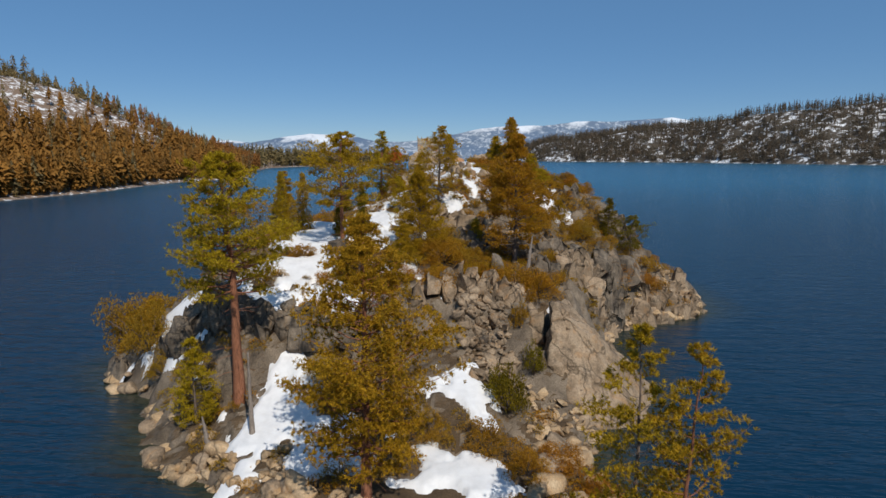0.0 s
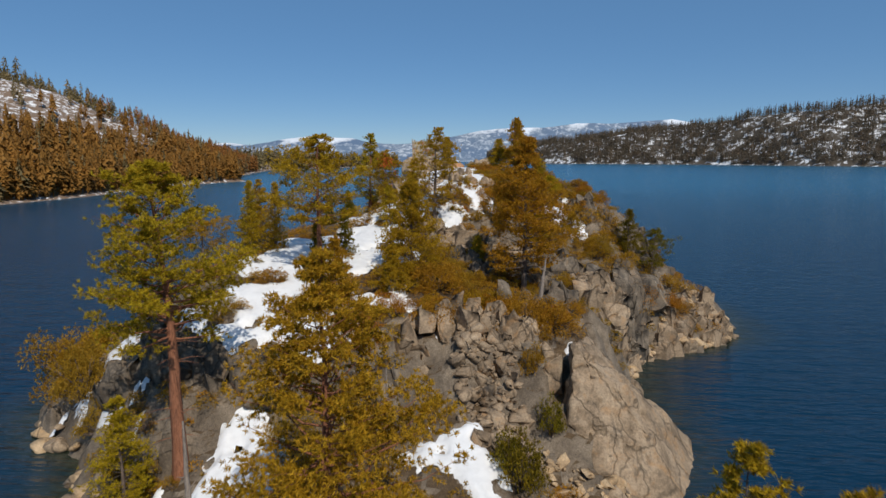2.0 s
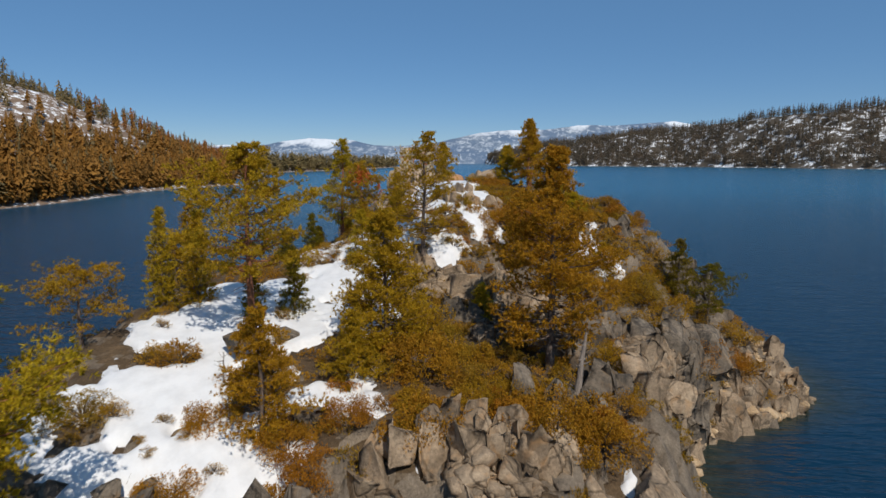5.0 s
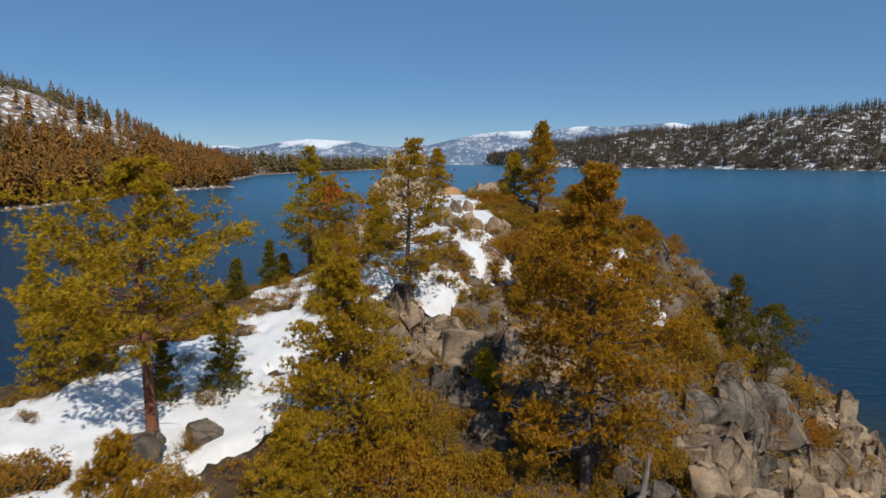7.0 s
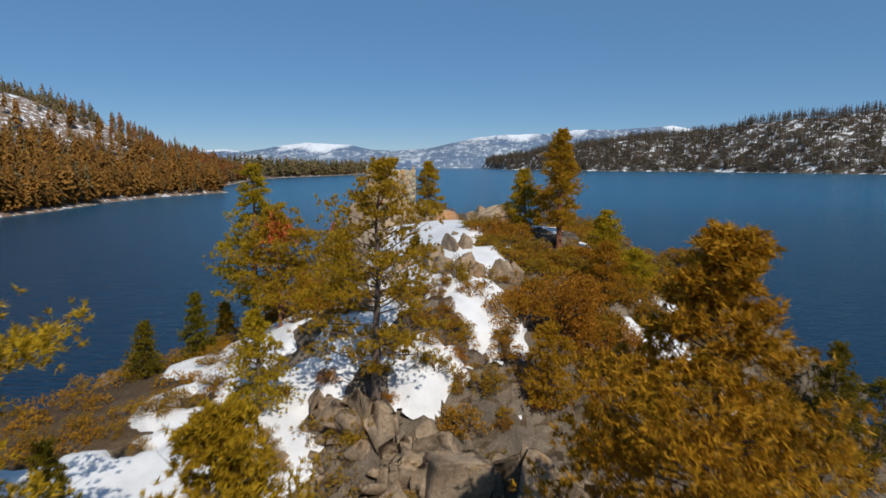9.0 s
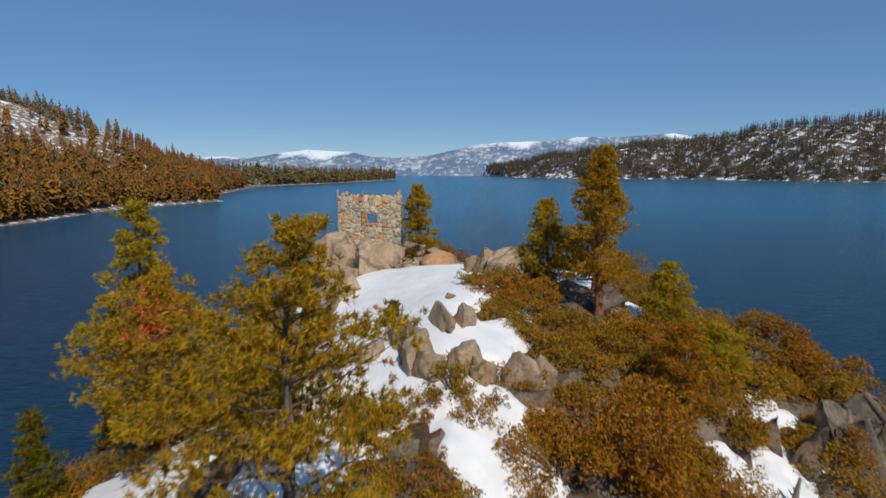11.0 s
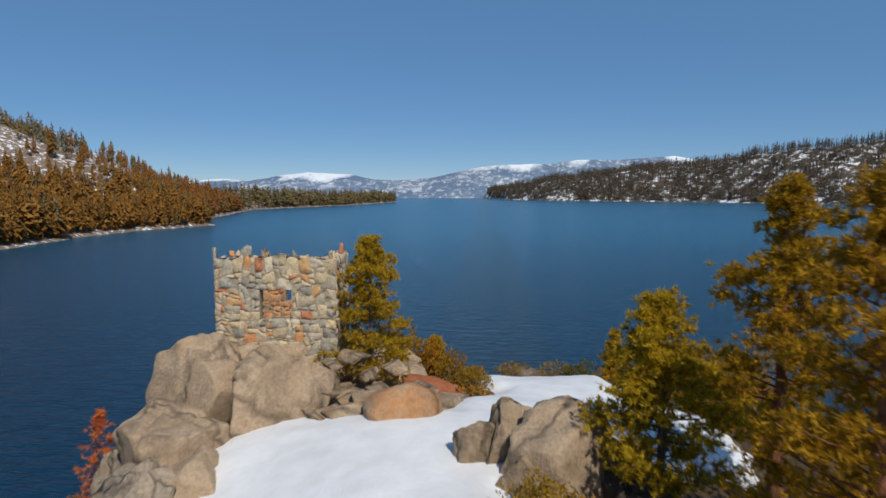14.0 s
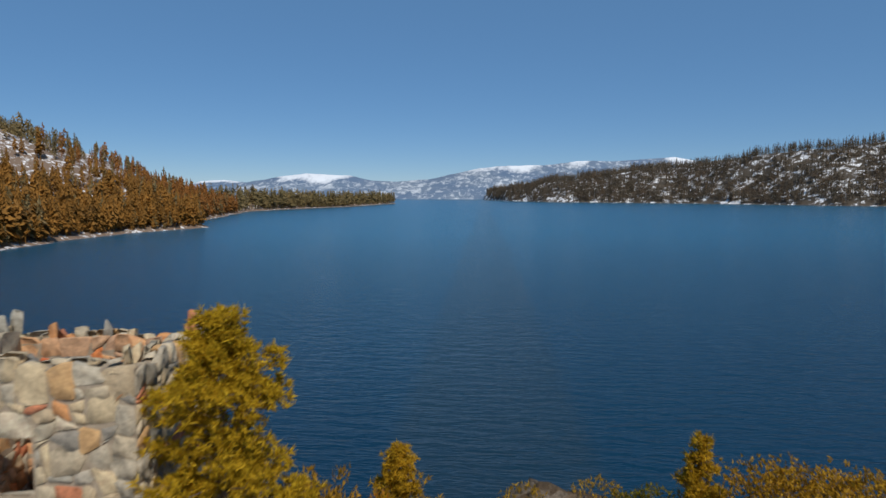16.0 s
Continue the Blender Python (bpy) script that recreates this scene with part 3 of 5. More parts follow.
PALE_LABEL = "large rounded pale granite boulder beneath the stone ruin"
for k, row in enumerate([(-9.0, 124.0, 25.2, 2.1, 1.8, 1.9), (-8.2, 122.7, 25.0, 2.5, 2.1, 2.15), (-11.5, 123.3, 25.35, 1.5, 2.1, 2.2), (-11.3, 120.3, 24.3, 2.0, 2.0, 1.9),
                         (-10.9, 116.9, 23.4, 1.5, 2.2, 2.2), (-9.7, 118.4, 23.6, 1.6, 1.8, 1.6), (-12.3, 114.2, 20.9, 1.3, 2.0, 2.1),
                         (-12.5, 118.0, 21.6, 1.4, 2.0, 2.4), (-13.2, 121.6, 22.0, 1.4, 2.2, 2.2), (-6.0, 123.7, 24.4, 2.6, 1.9, 1.3),
                         (-12.6, 112.2, 20.6, 1.6, 2.2, 3.2), (-11.2, 113.6, 22.0, 1.4, 1.8, 2.4), (-14.0, 115.8, 20.2, 1.5, 2.0, 3.0), (-2.9, 124.4, 24.45, 2.8, 1.3, 1.05), (-10.0, 126.8, 25.2, 4.2, 2.8, 1.9), (-6.0, 128.0, 24.6, 3.2, 3.0, 1.9)]):
    x, y, z, rx, ry, rz = row
    boulder(x, y, z, rx * 0.84, ry * 0.84, rz * 0.86, FISSURED[k % 4] if k in (4, 6, 7, 8, 10, 11, 12) else PALE[k % 5], PALE_LABEL, turn=40 * k)
for k, (x, y, z, q) in enumerate([(-5.4, 121.6, 25.3, 0.9), (-4.9, 122.4, 25.6, 0.8), (-6.2, 121.9, 25.2, 0.8), (-1.8, 126.0, 24.5, 1.1), (-3.0, 125.4, 25.0, 0.9), (-2.2, 123.8, 25.0, 0.9), (-6.4, 122.6, 25.7, 0.5), (-5.6, 122.9, 25.5, 0.6), (-5.2, 124.2, 26.0, 0.6), (-4.6, 123.4, 25.6, 0.7), (-6.6, 123.9, 26.4, 0.55), (-5.9, 124.6, 26.6, 0.6), (-4.2, 124.8, 26.1, 0.6), (-6.9, 122.0, 25.2, 0.5)]):
    boulder(x, y, z, q * 1.3, q * 0.8, q * 0.45, TAN[k % 6], "flat tan stone stepping down from the ruin", 33 * k, 6)
boulder(-3.4, 121.4, 25.4, 1.15, 1.0, 1.0, RUST, "rounded rust-stained granite boulder at the snow's edge", 15)
SUMMIT = [boulder_mesh(130 + k, granite_pale if k % 2 else granite_tan, 4, 8, 0.1, 0.09, True, 4) for k in range(4)]
SUMMIT_LABEL = "weathered granite boulder standing out of the summit snow"
for k, (x, y, rx, ry, rz, turn) in enumerate([
        (0.3, 118.2, 0.8, 0.7, 1.0, 10), (1.6, 117.4, 1.25, 1.0, 1.15, 40), (-0.9, 117.8, 0.5, 0.5, 0.7, 80), (2.6, 118.4, 0.9, 0.9, 0.8, 20), (0.6, 116.4, 0.6, 0.5, 0.5, 60),
        (-4.4, 107.2, 0.42, 0.5, 0.5, 18), (-4.1, 106.2, 0.45, 0.65, 0.55, 25), (-3.75, 105.0, 0.45, 0.95, 0.65, 14), (-3.3, 103.7, 0.5, 0.95, 0.8, 12), (-2.9, 102.5, 0.55, 0.85, 0.9, 8), (-2.3, 101.7, 0.55, 0.6, 0.7, 30),
        (-2.1, 106.5, 0.36, 1.4, 0.6, 14), (-0.95, 106.4, 0.4, 0.48, 0.62, 30), (-0.9, 102.6, 0.6, 0.7, 0.85, -12), (-0.1, 102.1, 0.5, 0.6, 0.75, 10), (1.7, 102.7, 0.6, 0.65, 0.8, 15), (2.6, 103.2, 0.5, 0.6, 0.7, 70), (-5.4, 104.4, 0.4, 0.6, 0.5, -20),
        (-1.9, 110.0, 0.22, 0.2, 0.18, 0)]):
    boulder(x, y, top_at(x, y) + 0.2 * rz, rx * 1.25, ry * 1.2, rz * 1.25, SUMMIT[k % 4], SUMMIT_LABEL, turn=turn, tilt=6)
earth, _nd, _ln, _b = node_mat("red_earth", 1.0)
_n = noise_tex(_nd, _ln, position(_nd), 3.0, 8, 0.7)
_ln.new(ramp(_nd, _ln, _n, [(0.3, (0.22, 0.07, 0.03)), (0.7, (0.42, 0.15, 0.07))]), _b.inputs["Base Color"])
bumped(_nd, _ln, _b, _n, 0.8, 0.1)
thing("earth_mound", "bare red earth bank between boulders and shrubs", "soil", pose(-3.1, 126.4, 24.75, 14, 8, -25) @ Matrix.Diagonal((1.7, 0.75, 0.5, 1)), kind="stuff", data=boulder_mesh(97, earth, 4, 6, 0.0, 0.16, False))
RIDGE_LABEL = "dark jointed granite block on the ridge below the pine"
for k, row in enumerate([(3.4, 117.4, 25.1, 1.8, 1.0, 0.8), (5.2, 115.6, 24.7, 1.9, 1.0, 0.8), (7.2, 113.4, 24.3, 1.6, 1.1, 0.8), (8.6, 111.6, 23.6, 1.5, 1.1, 0.9),
                         (5.6, 113.2, 24.7, 1.2, 0.8, 0.6), (9.6, 108.6, 22.7, 1.4, 1.1, 0.9)]):
    boulder(*row, GREY[k % 6], RIDGE_LABEL, turn=-40 + 9 * k, tilt=12)
DARK = [boulder_mesh(180 + k, granite_black, 4, 6, -0.12, 0.03, False, 3) for k in range(4)]
for k, (x, y, rx, ry, rz, turn) in enumerate([(3.3, 116.5, 1.7, 0.8, 0.6, -48), (4.7, 115.2, 1.9, 0.8, 0.6, -52), (5.5, 113.6, 1.8, 0.9, 0.6, -44), (4.3, 113.2, 1.3, 0.7, 0.5, -30), (6.7, 113.0, 1.6, 0.8, 0.6, -50),
                                              (7.6, 111.6, 1.5, 0.9, 0.7, -45), (5.0, 111.8, 1.4, 0.8, 0.5, -58), (6.3, 116.4, 1.6, 0.9, 0.6, -40), (7.6, 114.6, 1.5, 1.0, 0.6, -48)]):
    boulder(x, y, top_at(x, y) + 0.1 * rz, rx, ry, rz, DARK[k % 4], "black-lichened granite slab on the ridge under the pines", turn, 10)
CLIFF_LABEL = "grey jointed granite outcrop in the island's cliffs"
for k, row in enumerate([(-2.5, 89.2, 16.2, 2.6, 1.6, 2.2), (-14.0, 77.0, 14.9, 3.4, 1.6, 1.1), (-7.6, 92.4, 17.8, 2.2, 1.4, 1.5), (-21.4, 78.2, 15.2, 0.8, 0.7, 0.5), (0.8, 88.6, 15.4, 2.3, 1.6, 1.9), (4.4, 88.0, 15.0, 2.4, 1.6, 1.8), (7.2, 86.5, 14.0, 2.0, 1.6, 1.9),
                         (-7.5, 90.6, 16.8, 2.6, 1.8, 1.9), (9.5, 88.5, 12.6, 2.2, 1.8, 2.4), (12.5, 89.5, 11.5, 2.3, 1.9, 2.6), (15.6, 91.5, 10.2, 2.2, 2.0, 3.0),
                         (18.4, 93.4, 8.8, 2.1, 2.0, 3.0), (21.0, 95.2, 7.6, 2.2, 2.0, 3.1), (13.5, 86.0, 8.0, 2.4, 1.8, 3.0), (17.5, 89.0, 5.5, 2.4, 1.8, 3.0),
                         (16.0, 84.0, 5.0, 2.2, 2.0, 2.6), (-17.5, 59.8, 5.2, 2.6, 1.5, 2.6), (-13.0, 60.2, 6.2, 3.2, 1.8, 2.3), (-21.2, 60.6, 5.6, 2.0, 1.6, 2.4),
                         (-26.5, 61.5, 6.2, 2.6, 1.8, 3.4), (-29.5, 63.5, 5.0, 2.2, 1.8, 3.0), (-23.8, 61.0, 7.6, 2.0, 1.6, 2.4), (-9.2, 60.4, 7.0, 2.4, 1.6, 2.4),
                         (3.6, 66.6, 9.4, 2.0, 1.4, 2.4), (6.2, 66.2, 9.2, 1.8, 1.3, 2.6), (-1.6, 66.4, 10.2, 1.8, 1.5, 2.0), (-4.4, 64.6, 9.0, 1.8, 1.4, 2.6), (1.2, 66.9, 10.4, 1.4, 1.3, 1.6),
                         (-13.5, 70.6, 13.8, 2.2, 1.3, 1.0), (-9.6, 68.0, 13.0, 1.6, 1.0, 0.9), (-15.8, 73.6, 16.0, 1.8, 1.2, 0.9), (-10.5, 84.5, 16.6, 1.4, 1.0, 0.7),
                         (12.4, 104.5, 19.4, 1.6, 1.4, 1.2), (29.5, 98.5, 3.6, 2.4, 2.0, 2.6), (33.5, 101.0, 2.6, 2.4, 2.2, 2.6), (36.3, 103.2, 1.0, 2.2, 2.0, 2.0), (31.0, 103.0, 5.2, 2.6, 2.0, 2.4)]):
    boulder(*row, (TAN if k in (0, 4, 5, 6, 12, 25, 26, 27, 33, 34, 35, 36) else GREY)[k % 6], CLIFF_LABEL, turn=61 * k % 180, tilt=(k % 5) * 5 - 10)


def slab_mesh():
    """The leaning granite slab: a wedge that is sheer to the west and slopes to the east."""
    bm = bmesh.new()
    for p in [(9.0, 62.2, 12.0), (9.8, 63.6, 11.8), (11.4, 67.5, 10.4), (12.8, 61.6, 8.6), (13.6, 64.5, 8.4), (18.4, 66.0, 4.0), (23.2, 70.0, -1.2), (21.2, 63.5, -1.2), (18.8, 58.4, -1.2),
              (9.2, 57.2, -0.5), (13.0, 56.4, -1.0), (8.4, 63.0, 0.5), (9.6, 71.0, 3.0), (15.0, 60.0, 4.4), (18.0, 74, -1)]:
        bm.verts.new(p)
    bmesh.ops.convex_hull(bm, input=bm.verts)
    bmesh.ops.delete(bm, geom=[v for v in bm.verts if not v.link_faces], context="VERTS")
    bmesh.ops.triangulate(bm, faces=bm.faces[:])
    for _ in range(5):
        bmesh.ops.subdivide_edges(bm, edges=[e for e in bm.edges if e.calc_length() > 0.5], cuts=1, use_grid_fill=True)
        bmesh.ops.triangulate(bm, faces=bm.faces[:])
    bm.normal_update()
    co = np.array([v.co[:] for v in bm.verts])
    no = np.array([v.normal[:] for v in bm.verts])
    u = co[:, 0] * 0.8 + co[:, 1] * 0.5
    w = co[:, 2] + 0.4 * co[:, 1]
    upper = np.clip((co[:, 2] - 1) / 4, 0.25, 1)
    d = (blocks(u, w, 2.6, 21) * 0.6 + blocks(u * 1.3, w, 1.1, 24) * 0.22) * upper + 0.1 * fbm(u, w, 26)
    co = co + no * d[:, None]
    f = np.array([[q.index for q in p.verts] for p in bm.faces])
    bm.free()
    return mesh_of("slab", co, f, granite_tan)


thing("rock_slab", "leaning tan granite slab sloping into the lake", "rock", data=slab_mesh())

# shore stones and the rubble chute
rs = np.random.RandomState(5)
SHORE_STONE = [boulder_mesh(100 + k, granite_shore if k % 3 else granite_tan, 2, 9, 0.05, 0.06) for k in range(6)]
count = 0
while count < 190:
    x, y = rs.uniform(-46, 42), rs.uniform(40, 112)
    z = smooth_at(x, y)
    low = -0.3 < z < 1.6
    if not low or (y > 75 and x < 0 and rs.rand() < 0.7):
        continue
    r = rs.uniform(0.35, 1.25) * (1.25 if rs.rand() < 0.2 else 0.8)
    boulder(x, y, max(z, 0) + r * 0.15, r * rs.uniform(0.8, 1.5), r, r * rs.uniform(0.6, 0.9), SHORE_STONE[rs.randint(6)],
            "water-worn tan granite stone on the island's shore", rs.uniform(0, 360), rs.uniform(-20, 20), "shore stones")
    count += 1


def stone_heap(name, label, spots, material, lo, hi, seed):
    """Loose stones lying thick on a slope, joined in one mesh."""
    r = np.random.RandomState(seed)
    vs, fs, n = [], [], 0
    for (x, y) in spots:
        v, f = boulder_shape(seed + len(vs) % 9, 2, 7, -0.14, 0.02)
        v = v * 1.2
        s = lo * (hi / lo) ** (r.rand() ** 1.8)
        a = Euler(r.uniform(-0.6, 0.6, 2).tolist() + [r.uniform(0, 6.3)]).to_matrix()
        v = (v * np.array([s * r.uniform(0.9, 1.6), s, s * r.uniform(0.5, 0.9)])) @ np.array(a).T
        vs.append(v + np.array([x, y, ground_at(x, y) + s * 0.25]))
        fs.append(f + n)
        n += len(v)
    return thing(name, label, "stones", kind="stuff", data=mesh_of(name, np.concatenate(vs), np.concatenate(fs), material))


FACE = [boulder_mesh(430 + k, granite_tan if k else granite, 4, 5, -0.17, 0.02, False, 3) for k in range(3)]
for k, row in enumerate([(-4.6, 63.4, 6.2, 3.9, 2.2, 6.4), (-1.7, 64.6, 8.0, 2.0, 1.7, 4.6), (5.6, 64.9, 7.2, 2.4, 1.9, 5.2), (7.7, 64.0, 7.6, 1.7, 1.8, 5.6), (2.2, 66.8, 9.0, 2.6, 1.6, 3.4), (-8.2, 62.6, 5.6, 3.0, 2.2, 5.0)]):
    boulder(*row, FACE[(1, 2, 0)[k % 3]], "tall jointed granite face beside the rubble chute", (6, -12, 10, 20, -5, 15)[k], 4)
spots = [(rs.uniform(-0.8, 4.6) + (64 - y) * 0.12, y) for y in rs.uniform(56.5, 65.5, 260)]
stone_heap("rubble", "chute of broken tan granite blocks below the cliff", spots, granite_tan, 0.2, 1.0, 300)
spots = [(rs.uniform(6, 14) + 0, rs.uniform(51.5, 57.5)) for _ in range(150)]
stone_heap("shore_rubble", "broken granite stones at the foot of the slab", spots, granite_shore, 0.2, 0.8, 320)
spots = [(x, 92 + (x - 20) * 0.62 + rs.uniform(0.3, 4)) for x in rs.uniform(19, 39, 170)]
stone_heap("shore_rubble", "pale broken stones along the cove's waterline", spots, granite_shore, 0.2, 0.75, 330)
spots = [(x, 44.5 + rs.uniform(-1.5, 2.2) + (x + 20) ** 2 * 0.03) for x in rs.uniform(-28, -9, 150)]
stone_heap("shore_rubble", "rounded tan stones along the southern shore", spots, granite_shore, 0.2, 0.85, 340)
spots = [(rs.uniform(-9, 12), rs.uniform(84.5, 90)) for _ in range(160)]
stone_heap("talus", "broken tan granite on the middle slope", spots, granite_tan, 0.25, 1.0, 350)


BLOCKS = {}


def arrays_of(me):
    """Vertices and faces of a mesh, as triangles."""
    v = np.zeros(len(me.vertices) * 3, np.float32)
    me.vertices.foreach_get("co", v)
    idx = np.zeros(len(me.loops), np.int32)
    me.loops.foreach_get("vertex_index", idx)
    f = idx.reshape(len(me.polygons), -1)
    if f.shape[1] == 4:
        f = np.concatenate([f[:, :3], f[:, [0, 2, 3]]])
    return v.reshape(-1, 3), f


def cliff_blocks(label, line, count, lo, hi, material, seed, joined=False):
    """Tall jointed blocks standing shoulder to shoulder along a cliff line (x, y pairs)."""
    r = np.random.RandomState(seed)
    line = np.array(line, float)
    vs, fs, n = [], [], 0
    t = np.linspace(0, 1, len(line))
    for k in range(count):
        u = r.rand()
        x, y = (np.interp(u, t, line[:, j]) + r.normal() * (0.7, 0.9)[j] for j in range(2))
        key = (material.name, k % 12)
        if key not in BLOCKS:
            BLOCKS[key] = boulder_mesh(400 + k % 12, material, 3, 5, -0.19, 0.02, False, 2)
        s = 1.6 * lo * (hi / lo) ** r.rand()
        m = pose(x, y, ground_at(x, y) + s * r.uniform(-0.4, 0.4), r.uniform(-14, 14), r.uniform(-14, 14), r.uniform(-28, 28))
        m = m @ Matrix.Diagonal((s, s * r.uniform(0.7, 1.0), s * r.uniform(1.1, 2.1), 1))
        if not joined:
            thing("rock", label, "rock", m, "cliff rocks", data=BLOCKS[key])
            continue
        v, f = arrays_of(BLOCKS[key])
        a = np.array(m)
        vs.append(v @ a[:3, :3].T + a[:3, 3])
        fs.append(f + n)
        n += len(v)
    if joined:
        thing("cliff_rocks", label, "rock", kind="stuff", data=mesh_of("cliff_rocks", np.concatenate(vs), np.concatenate(fs), material))


cliff_blocks("jointed grey granite block of the cliff above the rubble chute", [(-6, 63.5, 9), (-3, 66, 11), (0, 67, 12), (3, 67.5, 11), (6, 67, 11), (8, 66, 10)], 46, 0.7, 1.5, granite_tan, 400)
cliff_blocks("jointed grey granite block of the cliff over the eastern cove", [(9, 86, 12), (13, 87.5, 11), (16, 89.5, 10), (19, 92, 9), (22, 94, 8), (25, 96.5, 6)], 42, 0.9, 2.4, granite, 420)
cliff_blocks("jointed grey granite block of the cliff over the eastern cove", [(12, 78, 8), (15, 82, 6), (17, 86, 5), (19.5, 90, 3), (22, 92.5, 2), (28, 96, 2)], 44, 0.7, 2.1, granite_tan, 440)
cliff_blocks("dark jointed granite block of the cliff above the southern shore", [(-31, 63, 5), (-26, 61.5, 7), (-21, 60, 6), (-16, 60, 6), (-11, 60.5, 7), (-7, 61, 7)], 60, 0.8, 1.8, granite, 460, True)
cliff_blocks("broken tan granite ledge on the middle slope", [(-8, 90, 17), (-4, 89, 17), (0, 87.5, 16), (4, 86.5, 15), (8, 86, 14)], 50, 0.6, 1.4, granite_tan, 480)
cliff_blocks("broken grey granite block among the pines below the middle cliff", [(-5, 80.5, 15), (-1, 82.5, 15), (2, 81.5, 15), (5, 83.5, 14), (9, 82, 12)], 56, 0.45, 1.0, granite, 560)
cliff_blocks("tan granite block at the island's eastern tip", [(28, 97.5, 2), (32, 100, 3), (36, 102.5, 2), (38.5, 104.5, 1), (35, 106, 3)], 44, 0.7, 1.5, granite_tan, 500)
cliff_blocks("grey granite ledge block around the ochre pine", [(4, 72, 13), (8, 71, 12), (11, 75, 11), (7, 79, 13), (12, 82, 10)], 40, 0.5, 1.2, granite, 540, True)
cliff_blocks("weathered granite ledge block on the eastern slope", [(13, 104, 19), (17, 105, 17), (21, 104, 13), (26, 106, 9), (31, 108, 6)], 30, 0.6, 1.2, granite, 520, True)


# ---- stone ruin ----
def masonry_mat(name, warm):
    m, nd, ln, b = node_mat(name, 0.9)
    oi = nd.new("ShaderNodeObjectInfo")
    geo = nd.new("ShaderNodeNewGeometry")
    tone = nd.new("ShaderNodeMath")
    tone.operation = "ADD"
    ln.new(oi.outputs["Random"], tone.inputs[0])
    ln.new(geo.outputs["Random Per Island"], tone.inputs[1])
    fr = nd.new("ShaderNodeMath")
    fr.operation = "FRACT"
    ln.new(tone.outputs[0], fr.inputs[0])
    tint = nd.new("ShaderNodeValToRGB")
    tint.color_ramp.interpolation = "CONSTANT"
    shades = [(0.4, 0.355, 0.285), (0.52, 0.42, 0.28), (0.44, 0.395, 0.32), (0.56, 0.45, 0.3), (0.27, 0.25, 0.22), (0.54, 0.34, 0.17), (0.46, 0.39, 0.29), (0.36, 0.34, 0.295), (0.55, 0.27, 0.12), (0.36, 0.32, 0.25), (0.6, 0.52, 0.4), (0.44, 0.35, 0.24), (0.42, 0.38, 0.32), (0.5, 0.42, 0.3), (0.5, 0.2, 0.11), (0.42, 0.36, 0.27)]
    while len(tint.color_ramp.elements) < len(shades):
        tint.color_ramp.elements.new(0.5)
    for k, c in enumerate(shades):
        tint.color_ramp.elements[k].position = k / len(shades)
        tint.color_ramp.elements[k].color = (c[0] * (1 + 0.12 * warm), c[1] * (0.97 - 0.22 * warm), c[2] * (0.9 - 0.36 * warm), 1)
    ln.new(fr.outputs[0], tint.inputs[0])
    p = position(nd)
    fine = noise_tex(nd, ln, p, 9.0, 8, 0.72)
    big = noise_tex(nd, ln, p, 2.2, 5, 0.6, 0.7)
    col = mixed(nd, ln, "OVERLAY", 0.7, tint.outputs[0], ramp(nd, ln, fine, [(0.25, (0.2, 0.2, 0.2)), (0.75, (0.82, 0.81, 0.79))]))
    col = mixed(nd, ln, "MIX", ramp(nd, ln, big, [(0.55, (0, 0, 0)), (0.75, (0.5, 0.5, 0.5))]), col, (0.42, 0.3, 0.19))
    ln.new(col, b.inputs["Base Color"])
    bumped(nd, ln, b, fine, 0.7, 0.05)
    return m


masonry = masonry_mat("rubble_masonry", 0.0)
masonry_inner = masonry_mat("rubble_masonry_inner", 1.0)
mortar, _nd, _ln, _b = node_mat("old_mortar", 1.0)
_p = position(_nd)
_n = noise_tex(_nd, _ln, _p, 6.0, 7, 0.7)
_ln.new(ramp(_nd, _ln, _n, [(0.3, (0.26, 0.2, 0.14)), (0.7, (0.44, 0.36, 0.26))]), _b.inputs["Base Color"])
bumped(_nd, _ln, _b, _n, 0.8, 0.06)

RUIN_W, RUIN_D, RUIN_T = 5.1, 4.5, 0.5
RUIN_TOP, RUIN_FOOT = 30.45, 25.2
ruin = thing("stone_ruin", "roofless square ruin of multicoloured rubble stone on boulders", "ruin", pose(-11.97, 125.45, 0, 0, 0, 6.5))


